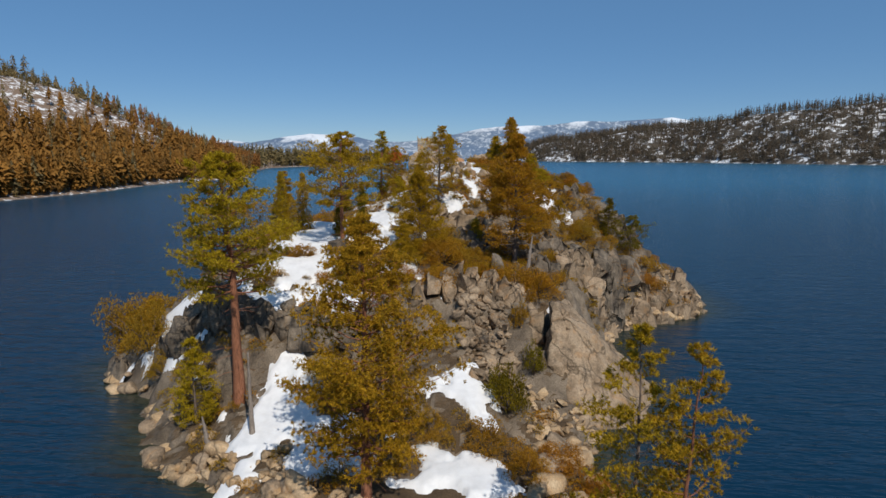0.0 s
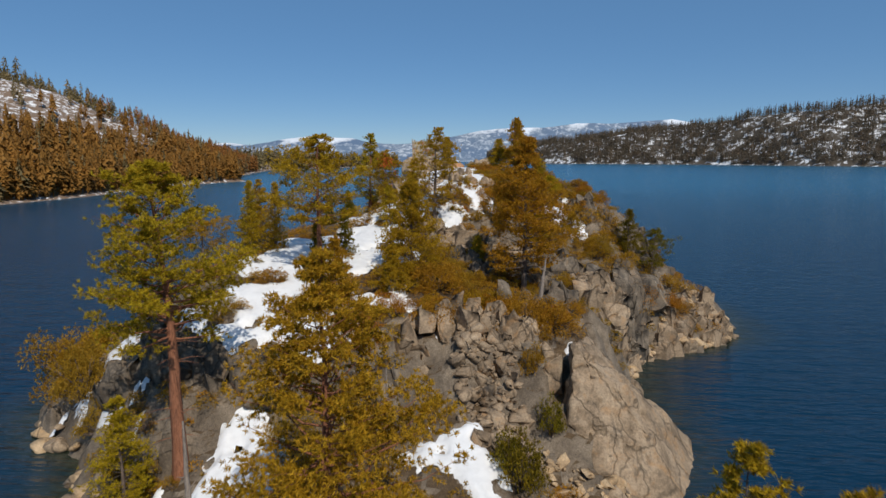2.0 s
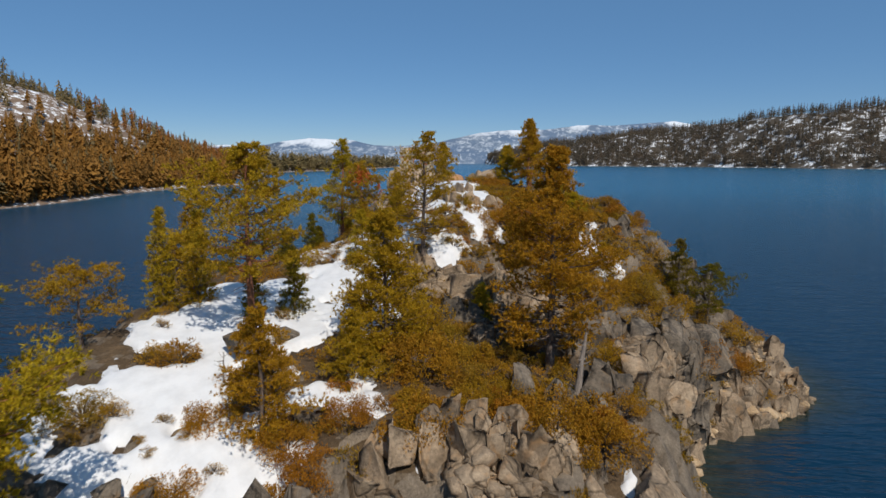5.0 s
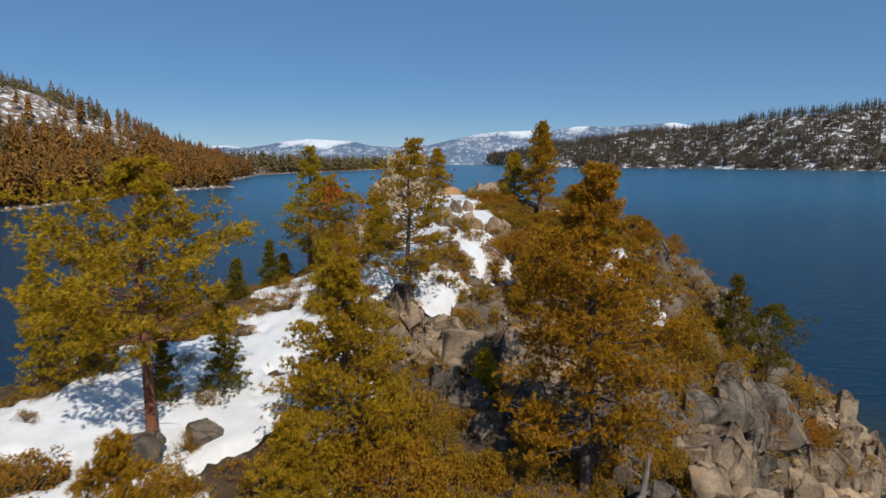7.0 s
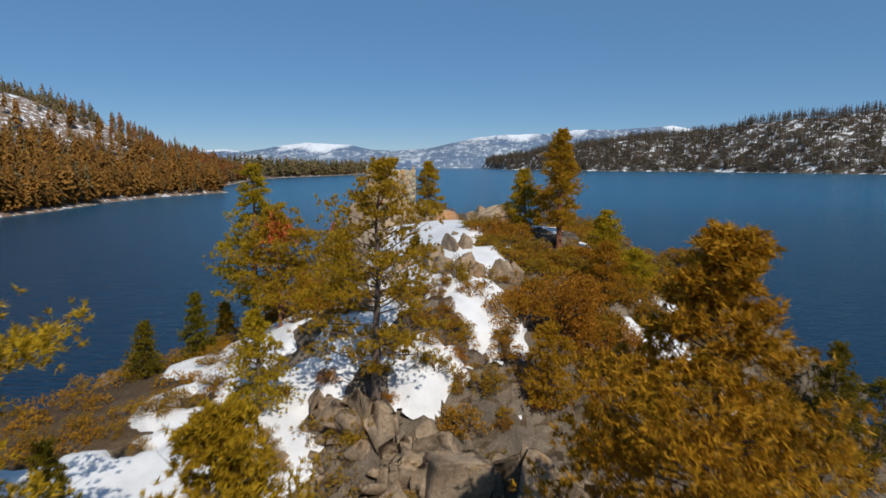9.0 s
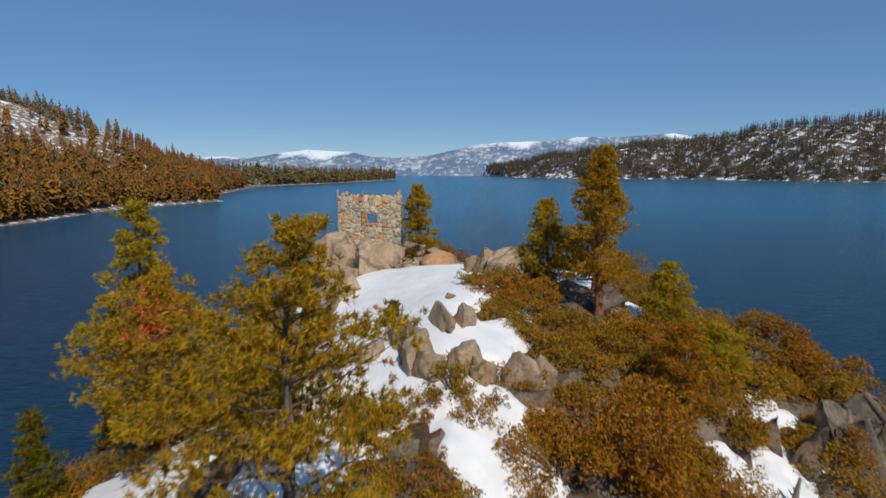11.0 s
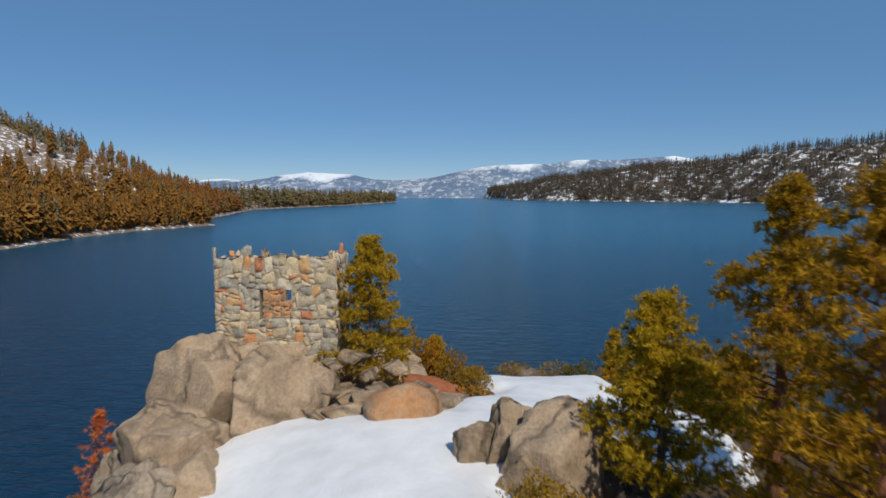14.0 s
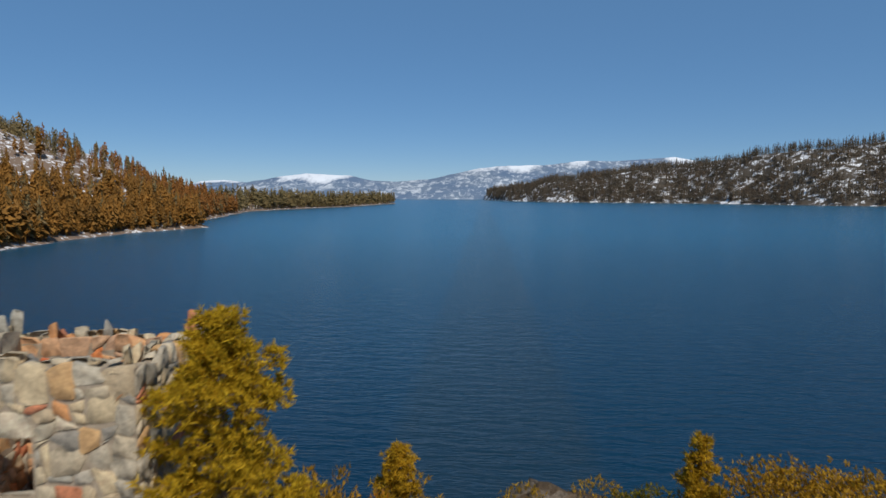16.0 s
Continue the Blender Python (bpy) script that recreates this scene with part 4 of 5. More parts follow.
def stone_cells(u0, v0, u1, v1, r, hole):
    """Packs a wall face with uneven stones round its opening; the top course stands upright."""
    nu, nv = int((u1 - u0) / 0.115), int((v1 - v0) / 0.115)
    du, dv = (u1 - u0) / nu, (v1 - v0) / nv
    full = np.zeros((nv, nu), bool)
    if hole:
        for j in range(nv):
            for i in range(nu):
                full[j, i] = hole[0] < u0 + (i + 0.5) * du < hole[1] and hole[2] < v0 + (j + 0.5) * dv < hole[3]
    cells = []

    def put(i, j, w, h):
        w = next((k for k in range(w) if i + k >= nu or full[j, i + k]), w)
        h = next((k for k in range(h) if j + k >= nv or full[j + k, i:i + w].any()), h)
        full[j:j + h, i:i + w] = True
        box = [(i, j), (i + w, j), (i + w, j + h), (i, j + h)]
        out = []
        for x, y in box:
            x, y = u0 + x * du, v0 + y * dv
            by_hole = hole and hole[0] - 0.13 < x < hole[1] + 0.13 and hole[2] - 0.13 < y < hole[3] + 0.13
            edge = (0, 0) if by_hole else (0 if abs(x - u0) < 0.01 or abs(x - u1) < 0.01 else 1, 0 if abs(y - v0) < 0.01 else 1)
            out.append((x + 0.3 * edge[0] * float(fbm(x * 2.5 + v0, y * 2.5, 90, 3)), y + 0.28 * edge[1] * float(fbm(x * 2.5 + u1, y * 2.5, 95, 3))))
        cells.append(out)

    i = 0
    while i < nu:
        w, h = r.randint(2, 6), r.randint(3, 8)
        if not full[nv - h:, i:i + w].any():
            put(i, nv - h, w, h)
        i += w
    sizes = [(2, 2), (3, 2), (4, 2), (5, 2), (4, 3), (3, 3), (5, 3), (3, 4), (4, 4), (6, 4), (2, 1), (3, 1), (5, 4), (6, 3)]
    for j in range(nv):
        for i in range(nu):
            if not full[j, i]:
                put(i, j, *sizes[r.choice(14, p=[.09, .12, .1, .07, .12, .1, .08, .06, .06, .03, .06, .05, .03, .03])])
    return cells


def rounded(poly, r):
    """A stone's outline: corners cut or worn by chance."""
    out = []
    n = len(poly)
    for k in range(n):
        (ax, ay), (bx, by), (cx, cy) = poly[k - 1], poly[k], poly[(k + 1) % n]
        t = r.choice([0.05, 0.15, 0.34], p=[0.45, 0.33, 0.22])
        out.append((bx + (ax - bx) * t * r.uniform(0.7, 1.2), by + (ay - by) * t * r.uniform(0.7, 1.2)))
        if t > 0.15:
            q = 0.3 * t
            out.append((bx + (ax - bx + cx - bx) * q, by + (ay - by + cy - by) * q))
        out.append((bx + (cx - bx) * t * r.uniform(0.7, 1.2), by + (cy - by) * t * r.uniform(0.7, 1.2)))
    return out


def stone_piece(poly, r, proud):
    """One rough stone, in (u, out, v): worn outline, broken face."""
    cu, cv = sum(p[0] for p in poly) / len(poly), sum(p[1] for p in poly) / len(poly)
    ring = []
    for (ax, ay), (bx, by) in zip(poly, poly[1:] + poly[:1]):
        L = math.hypot(bx - ax, by - ay)
        if L < 0.03:
            continue
        for t in ((0.0, 0.5) if L > 0.2 else (0.0,)):
            ring.append((ax + (bx - ax) * t + r.normal() * 0.009, ay + (by - ay) * t + r.normal() * 0.009))
    k = len(ring)
    size = max(0.06, min(math.hypot(p[0] - cu, p[1] - cv) for p in ring))
    inset = 1 - 0.006 / size
    ring = [(cu + (u - cu) * inset, cv + (w - cv) * inset) for u, w in ring]
    tilt = r.normal(size=2) * 0.06
    v = [(u, -0.12, w) for u, w in ring] + [(u, proud - 0.012, w) for u, w in ring]
    v += [(cu + (u - cu) * 0.955, proud + (u - cu) * tilt[0] + (w - cv) * tilt[1] + r.normal() * 0.006, cv + (w - cv) * 0.955) for u, w in ring]
    v.append((cu, proud + 0.012, cv))
    f = []
    for i in range(k):
        j = (i + 1) % k
        f += [(i, j, k + j), (i, k + j, k + i), (k + i, k + j, 2 * k + j), (k + i, 2 * k + j, 2 * k + i), (2 * k + i, 2 * k + j, 3 * k)]
    return np.array(v), np.array(f)


def wall_core(name, u0, u1, v_top, hole, place, label):
    """A wall's mortar body with its opening cut through, and an uneven top."""
    bm = bmesh.new()
    us = sorted({u0, u1, *((hole[0], hole[1]) if hole else ())})
    vs = sorted({RUIN_FOOT, v_top, *((hole[2], hole[3]) if hole else ())})
    for a, b2 in zip(us[:-1], us[1:]):
        for c, d in zip(vs[:-1], vs[1:]):
            if hole and a >= hole[0] - 1e-6 and b2 <= hole[1] + 1e-6 and c >= hole[2] - 1e-6 and d <= hole[3] + 1e-6:
                continue
            q = bmesh.ops.create_cube(bm, size=1)["verts"]
            for p in q:
                p.co = ((a + b2) / 2 + p.co.x * (b2 - a), -RUIN_T / 2 + p.co.y * RUIN_T, (c + d) / 2 + p.co.z * (d - c))
    bmesh.ops.remove_doubles(bm, verts=bm.verts, dist=0.001)
    seen = {}
    for fa in bm.faces:
        seen.setdefault(tuple(round(c, 3) for c in fa.calc_center_median()), []).append(fa)
    bmesh.ops.delete(bm, geom=[fa for fs in seen.values() if len(fs) > 1 for fa in fs], context="FACES")
    me = bpy.data.meshes.new(name)
    bm.transform(place)
    bm.to_mesh(me)
    bm.free()
    me.materials.append(mortar)
    return part(name, me, ruin, label)


# each wall: its place (u along, y outwards), length and opening
WALLS = [("wall", Matrix.Rotation(math.pi, 4, "Z") @ Matrix.Translation((-RUIN_W, 0, 0)), RUIN_W, (RUIN_W - 3.2, RUIN_W - 1.87, 27.82, 29.12), True),
         ("wall", Matrix.Translation((RUIN_W, 0, 0)) @ Matrix.Rotation(-math.pi / 2, 4, "Z") @ Matrix.Translation((-RUIN_D, 0, 0)), RUIN_D, None, True),
         ("wall", Matrix.Translation((0, RUIN_D, 0)), RUIN_W, (2.08, 2.92, 27.88, 28.74), False),
         ("wall", Matrix.Rotation(math.pi / 2, 4, "Z"), RUIN_D, (1.4, 2.5, 25.3, 27.6), False)]
rw = np.random.RandomState(12)
for wi, (wname, place, length, hole, near) in enumerate(WALLS):
    RUIN_TOP = (30.5, 30.35, 30.0, 30.25)[wi]
    u_in = 0.0 if wi in (0, 2) else RUIN_T
    core = wall_core(wname, u_in, length - u_in, RUIN_TOP - 0.12, hole, place, "weathered mortar wall with rubble facing")
    for face in ("out", "in"):
        a, b2 = (0.0, length) if face == "out" else (RUIN_T, length - RUIN_T)
        rects = [rounded(p, rw) for p in stone_cells(a, RUIN_FOOT, b2, RUIN_TOP, rw, hole)]
        single = near and face == "out" or (wi == 2 and face == "in")
        turn = Matrix.Identity(4) if face == "out" else Matrix.Translation((0, -RUIN_T, 0)) @ Matrix.Diagonal((1, -1, 1, 1))
        full = np.array(place @ turn)
        vs, fs, n = [], [], 0
        for rect in rects:
            v, f = stone_piece(rect, rw, rw.uniform(0.008, 0.04))
            v = v @ full[:3, :3].T + full[:3, 3]
            if face == "out":
                f = f[:, ::-1]
            if single:
                part("stone", mesh_of("stone", v, f, masonry if face == "out" else masonry_inner), core)
            else:
                vs.append(v)
                fs.append(f + n)
                n += len(v)
        if vs:
            tagged(part("stone_facing", mesh_of("stone_facing", np.concatenate(vs), np.concatenate(fs), masonry), core), kind="stuff")
    # coping: upright and lying stones along the rim
    u = 0.12
    while u < length - 0.1:
        tall = rw.rand() < 0.34
        w = rw.uniform(0.16, 0.3) if tall else rw.uniform(0.2, 0.5)
        hgt = rw.uniform(0.3, 0.55) if tall else rw.uniform(0.06, 0.17)
        v, f = boulder_shape(500 + int(u * 37) + wi * 50, 2, 8, -0.16, 0.03)
        v = v * np.array([w * 0.62, rw.uniform(0.16, 0.26), hgt * 0.9])
        full = np.array(place)
        v = (v + np.array([u + w / 2, -RUIN_T / 2 + rw.uniform(-0.08, 0.08), RUIN_TOP - 0.06 + hgt * 0.35])) @ full[:3, :3].T + full[:3, 3]
        part("coping_stone", mesh_of("coping_stone", v, f, masonry), core)
        u += w * rw.uniform(0.85, 1.5)

# ---- trees ----
def tubes(paths, sides=5):
    """Tapered limbs from (points, radii) pairs."""
    vs, fs, n = [], [], 0
    ang = np.arange(sides) * 2 * math.pi / sides
    for pts, rad in paths:
        pts = np.asarray(pts, float)
        t = np.gradient(pts, axis=0)
        t /= np.linalg.norm(t, axis=1)[:, None] + 1e-9
        ref = np.where(np.abs(t[:, 2:3]) > 0.9, np.array([[1.0, 0, 0]]), np.array([[0, 0, 1.0]]))
        s = np.cross(t, ref)
        s /= np.linalg.norm(s, axis=1)[:, None] + 1e-9
        c = np.cross(t, s)
        ring = pts[:, None] + np.asarray(rad)[:, None, None] * (np.cos(ang)[None, :, None] * s[:, None] + np.sin(ang)[None, :, None] * c[:, None])
        m = len(pts)
        vs.append(ring.reshape(-1, 3))
        i = np.arange(m * sides).reshape(m, sides)
        j = np.roll(i, -1, axis=1)
        fs.append(np.stack([i[:-1], j[:-1], j[1:], i[1:]], -1).reshape(-1, 4) + n)
        n += m * sides
    return np.concatenate(vs), np.concatenate(fs)


def tufts(centres, axes, count, length, width, r, spread=0.9):
    """Sprays of needles or leaves: slim triangles fanning from each centre."""
    n = len(centres)
    d = axes[:, None] * (1 - spread * 0.5) + r.normal(size=(n, count, 3)) * spread * 0.62
    d /= np.linalg.norm(d, axis=2)[..., None]
    side = np.cross(d, r.normal(size=(n, count, 3)))
    side /= np.linalg.norm(side, axis=2)[..., None] + 1e-9
    ln_ = length * r.uniform(0.6, 1.25, (n, count, 1))
    c = centres[:, None] + r.normal(size=(n, count, 3)) * length * 0.16
    w = side * width * r.uniform(0.7, 1.3, (n, count, 1))
    v = np.stack([c + w, c + d * ln_, c - w], 2).reshape(-1, 3)
    f = np.arange(n * count * 3).reshape(-1, 3)
    return v, f


def conifer_parts(h, cs, radius, seed, style="cone", leaf=None, bark=None, branches=80, tuft=14, lean=(0, 0), trunk_r=None, dead_low=0, fine=False):
    """Meshes of trunk and crown for one conifer, with its foot at the origin. Styles: plate (old pine with
    flat tiers at the ends of long limbs), cone (full young pine), fir."""
    r = np.random.RandomState(seed)
    trunk_r = trunk_r or 0.017 * h + 0.06
    us = np.linspace(-0.03, 1, 14)
    wob = np.cumsum(r.normal(size=(14, 2)) * 0.006 * h, axis=0) * np.clip(us, 0, 1)[:, None]
    tp = np.stack([lean[0] * us * h + wob[:, 0], lean[1] * us * h + wob[:, 1], us * h], 1)
    tr = trunk_r * (1.0 - np.clip(us, 0, 1) * 0.93) * (1 + 0.35 * np.exp(-np.clip(us, 0, 1) * 22))
    limbs, cen, axs = [(tp, tr)], [], []

    def at(u):
        return np.array([np.interp(u, us, tp[:, k]) for k in range(3)])

    lobes = r.uniform(0.62, 1.2, (7, 6))
    for i in range(branches):
        rel = min((i + r.rand()) / branches, 0.985)
        u = cs + (1 - cs) * rel
        az = i * 2.39996 + r.uniform(-0.5, 0.5)
        lobe = lobes[int(rel * 6.99), int((az % 6.2832) / 6.2833 * 6)]
        if style == "plate":
            prof = (0.62 + 0.6 * math.sin(math.pi * min(rel + 0.1, 1.0) ** 0.9)) * (1 - rel ** 3) * lobe * r.uniform(0.6, 1.05) + 0.1
            if lobe < 0.7:
                continue
            elev = -0.05 + 0.5 * rel + r.uniform(-0.15, 0.2)
        elif style == "cone":
            prof = (1.0 - rel) ** 0.85 * min(1.0, 0.55 + rel * 2.6) * (0.55 + 0.45 * lobe) * r.uniform(0.65, 1.08) + 0.06
            elev = -0.12 + 0.75 * rel + r.uniform(-0.15, 0.15)
            if lobe < 0.8 and r.rand() < 0.7:
                continue
        else:
            prof = (1.0 - rel) ** 0.85 * r.uniform(0.75, 1.1) + 0.05
            elev = -0.2 + 0.5 * rel + r.uniform(-0.1, 0.1)
        length = max(radius * prof, 0.12)
        o = np.array([math.cos(az), math.sin(az), 0])
        s = np.linspace(0, 1, 5)
        rise = length * (s * math.tan(elev) + (0.22 if style != "fir" else 0.08) * s ** 2)
        pts = at(u) + s[:, None] * o * length + np.stack([0 * s, 0 * s, rise], 1)
        pts[1:-1, :2] += r.normal(size=(3, 2)) * 0.05 * length
        limbs.append((pts, np.linspace(max(0.012, trunk_r * (0.3 if style == "plate" else 0.2) * (1.1 - u)), 0.006, 5)))
        nt = max(5, int(1.45 * tuft * (0.35 + 0.85 * prof)))
        lat = np.array([-o[1], o[0], 0])
        groups = max(2, int(length / 0.62)) if style != "fir" else max(3, int(length / 0.3))
        gq = 1.02 - (0.62 if style == "plate" else 0.76 if style == "cone" else 0.9) * r.rand(groups) ** 1.15
        gside = r.normal(size=groups) * length * (0.24 if style == "plate" else 0.19) * (1.3 - gq)
        pick = r.randint(groups, size=nt)
        q = gq[pick]
        base = np.stack([np.interp(q, s, pts[:, k]) for k in range(3)], 1)
        puff = min(0.12 + 0.07 * length, 0.4)
        off = lat * gside[pick][:, None] + r.normal(size=(nt, 3)) * np.array([puff, puff, puff * 0.5]) + np.array([0, 0, 0.1 * puff])
        cen.append(base + off)
        axs.append(np.tile(o * 0.5 + np.array([0, 0, 0.65]), (nt, 1)) + off * 0.7)
    for _ in range(dead_low):
        u = r.uniform(0.12, max(cs, 0.3))
        az = r.uniform(0, 6.28)
        o = np.array([math.cos(az), math.sin(az), r.uniform(-0.3, 0.2)])
        L = r.uniform(0.2, 0.55) * radius
        limbs.append((np.stack([at(u), at(u) + o * L * 0.5, at(u) + o * L + np.array([0, 0, -0.1 * L])]), np.array([0.035, 0.022, 0.008])))
    cen.append(at(0.97)[None] + r.normal(size=(6, 3)) * np.array([0.06, 0.06, 0.15]))
    axs.append(np.tile(np.array([[0, 0, 1.0]]), (6, 1)))
    cen, axs = np.concatenate(cen), np.concatenate(axs)
    axs /= np.linalg.norm(axs, axis=1)[:, None] + 1e-9
    ln_ = (0.17 + 0.0045 * h) if style != "fir" else 0.17 + 0.008 * h
    if fine:
        crown = tufts(cen, axs, 20, ln_ * 0.8, 0.013 + 0.0005 * h, r, 1.0)
    else:
        crown = tufts(cen, axs, 14, ln_ * 0.92, 0.018 + 0.0006 * h, r, 1.0)
    return mesh_of("trunk", *tubes(limbs, 6), bark or bark_grey, True), mesh_of("crown", *crown, leaf or needles)


def conifer(name, x, y, label, z=None, top=None, turn=0.0, group="", **kw):
    """A conifer that stands on the ground at (x, y) and reaches the height top over the lake."""
    foot = ground_at(x, y) - 0.15 if z is None else z
    meshes = conifer_parts(top - foot, **kw)
    t = thing(name, label, "tree", pose(x, y, foot, 0, 0, turn), group)
    for n, me in zip(("trunk", "crown"), meshes):
        part(n, me, t)
    return t


P, C = "plate", "cone"
for x, y, z, top, cs, rad, style, leaf, bark, nb, nt, tr, dead, label in [
        (-21.3, 53.5, None, 26.9, 0.46, 5.0, P, needles_olive, bark_red, 96, 46, 0.58, 24, "tall pine with bare red trunk and flat wide crown"),
        (-6.4, 40.6, None, 22.8, 0.16, 4.7, P, needles_olive, bark_red, 140, 42, 0.42, 6, "dense olive-gold pine near the southern shore"),
        (10.6, 31.0, None, 18.1, 0.2, 3.3, P, needles_olive, bark_grey, 66, 24, 0.2, 8, "slim young pine with open golden crown"),
        (12.3, 29.2, None, 17.9, 0.2, 2.6, P, needles_olive, bark_red, 60, 22, 0.2, 8, "slim young pine with open golden crown"),
        (-16.2, 75.6, None, 29.6, 0.4, 4.2, P, needles, bark_red, 80, 50, 0.34, 8, "wide-crowned pine standing alone in the terrace snow"),
        (-5.0, 91.0, None, 31.2, 0.2, 3.4, P, needles_olive, bark_grey, 84, 28, 0.27, 10, "pine with crooked open crown above the middle cliff"),
        (-15.9, 103.2, None, 31.0, 0.2, 3.4, C, needles, bark_red, 110, 30, 0.27, 10, "tall pine with slender crown on the western terrace"),
        (-9.0, 100.6, None, 26.8, 0.06, 2.1, C, needles, bark_grey, 80, 24, 0.12, 0, "bushy golden pine at the western edge of the summit"),
        (-12.8, 99.6, None, 28.4, 0.28, 2.4, P, needles, bark_red, 76, 26, 0.15, 12, "thin pine carrying one dead red branch"),
        (6.6, 112.0, None, 33.7, 0.22, 2.8, C, needles, bark_red, 104, 30, 0.27, 4, "dense pine with red trunk on the summit ridge"),
        (7.3, 117.2, None, 33.4, 0.26, 2.4, C, needles_olive, bark_red, 90, 28, 0.24, 4, "dense pine with red trunk on the summit ridge"),
        (4.1, 116.6, None, 30.5, 0.2, 2.2, C, needles, bark_grey, 90, 28, 0.14, 3, "small bushy pine on the summit ridge"),
        (10.4, 111.6, None, 27.2, 0.06, 2.0, C, needles, bark_grey, 90, 24, 0.12, 0, "small olive pine on the eastern slope"),
        (11.8, 108.2, None, 24.6, 0.04, 2.2, C, needles, bark_grey, 90, 24, 0.12, 0, "small olive pine on the eastern slope"),
        (6.0, 76.6, None, 29.4, 0.14, 4.0, P, needles_brown, bark_grey, 150, 36, 0.36, 24, "tall ochre pine on the eastern ledge"),
        (-6.2, 76.2, None, 24.9, 0.05, 4.4, C, needles_brown, bark_grey, 185, 34, 0.24, 0, "broad ochre pine among shrubs on the slope"),
        (-12.2, 66.6, None, 20.0, 0.06, 3.6, C, needles_brown, bark_grey, 110, 32, 0.2, 0, "low wide ochre pine beside the snow"),
        (-5.5, 126.6, 25.0, 31.2, 0.05, 2.4, C, needles, bark_grey, 112, 26, 0.13, 2, "bushy olive pine beside the stone ruin"),
        (22.4, 99.9, None, 20.0, 0.12, 2.4, C, needles_green, bark_grey, 70, 22, 0.16, 0, "small dark pine on the eastern spur"),
        (26.4, 101.5, None, 17.0, 0.25, 2.5, P, needles_green, bark_grey, 50, 24, 0.16, 4, "small dark pine with open crown on the eastern spur"),
        (-7.8, 72.0, None, 18.6, 0.06, 2.2, C, needles_olive, bark_grey, 80, 24, 0.14, 0, "young olive pine at the edge of the snow"),
        (-10.8, 90.6, None, 23.8, 0.06, 2.1, C, needles, bark_grey, 80, 22, 0.14, 0, "young olive pine on the terrace"),
        (7.1, 136.6, None, 25.1, 0.04, 1.0, C, needles, bark_grey, 56, 16, 0.07, 0, "small golden pine beyond the summit snow"),
        (-3.6, 136.1, None, 24.6, 0.06, 1.1, C, needles, bark_grey, 50, 16, 0.07, 0, "small golden pine behind the ruin's shrubs"),
        (-28.6, 74.0, None, 20.8, 0.25, 3.2, P, needles_olive, bark_grey, 50, 28, 0.18, 4, "leaning olive pine on the western slope"),
        (-29.5, 93.0, None, 24.4, 0.08, 3.2, C, needles, bark_grey, 90, 28, 0.22, 0, "olive pine on the western terrace edge"),
        (-27.5, 86.0, None, 21.6, 0.08, 2.7, C, needles_brown, bark_grey, 80, 26, 0.2, 0, "ochre pine on the western terrace edge"),
        (-25.0, 52.0, None, 10.0, 0.05, 3.2, C, needles_olive, bark_grey, 90, 28, 0.16, 0, "low olive pine beside the red trunk"),
        (-9.6, 104.6, None, 25.4, 0.05, 1.5, C, needles_brown, bark_grey, 70, 20, 0.12, 0, "low bushy pine at the western edge of the summit snow"),
        (9.0, 104.0, None, 25.6, 0.05, 2.2, C, needles_brown, bark_grey, 80, 24, 0.14, 0, "low bushy pine on the eastern slope"),
        (14.0, 99.0, None, 19.6, 0.05, 2.6, C, needles_brown, bark_grey, 80, 26, 0.16, 0, "low bushy pine on the eastern slope"),
        (9.0, 92.5, None, 20.0, 0.05, 2.8, C, needles_brown, bark_grey, 80, 26, 0.16, 0, "low bushy pine on the eastern slope"),
        (4.0, 94.0, None, 22.5, 0.05, 2.2, C, needles, bark_grey, 70, 24, 0.14, 0, "low olive pine above the middle cliff")]:
    conifer("pine_tree", x, y, label, z=z, top=top, cs=cs, radius=rad, seed=int(abs(x * 31 + y * 7)), style=style, leaf=leaf, bark=bark, branches=nb, tuft=nt, trunk_r=tr, dead_low=dead, fine=y > 89 and y < 128 and abs(x) < 17)
for x, y, top, rad, leaf, label in [
        (-26.0, 81.0, 24.8, 1.7, needles_olive, "narrow dark fir on the terrace edge"), (-23.3, 81.6, 24.6, 1.7, needles_olive, "narrow dark fir on the terrace edge"),
        (-17.5, 79.3, 20.0, 1.25, needles_green, "small dark green fir standing in snow"), (-14.7, 81.0, 21.6, 1.6, needles_green, "small dark green fir standing in snow"),
        (0.9, 83.4, 18.2, 1.6, needles_olive, "young bright green fir below the middle cliff"), (-5.0, 108.8, 25.4, 0.85, needles_green, "tiny green fir in the summit snow"),
        (-14.6, 110.5, 23.2, 1.2, needles, "young golden fir on the western slope"), (-16.6, 109.0, 21.4, 1.1, needles, "young golden fir on the western slope"),
        (-19.6, 106.5, 20.4, 1.0, needles, "young golden fir on the western slope"), (-18.5, 99.5, 22.6, 1.4, needles_green, "slim fir on the western terrace"),
        (-20.6, 97.0, 21.4, 1.3, needles_green, "slim fir on the western terrace")]:
    h = top - smooth_at(x, y)
    conifer("fir_tree", x, y, label, top=top, cs=0.04, radius=rad, seed=int(abs(x * 29 + y * 5)), style="fir", leaf=leaf, branches=int(40 + 6 * h), tuft=12, trunk_r=0.03 + 0.016 * h)
conifer("dead_fir", -14.9, 121.6, "small dead fir with red-brown needles", top=25.1, cs=0.05, radius=1.0, seed=29, style="fir", leaf=needles_dead, branches=30, tuft=5, trunk_r=0.05)

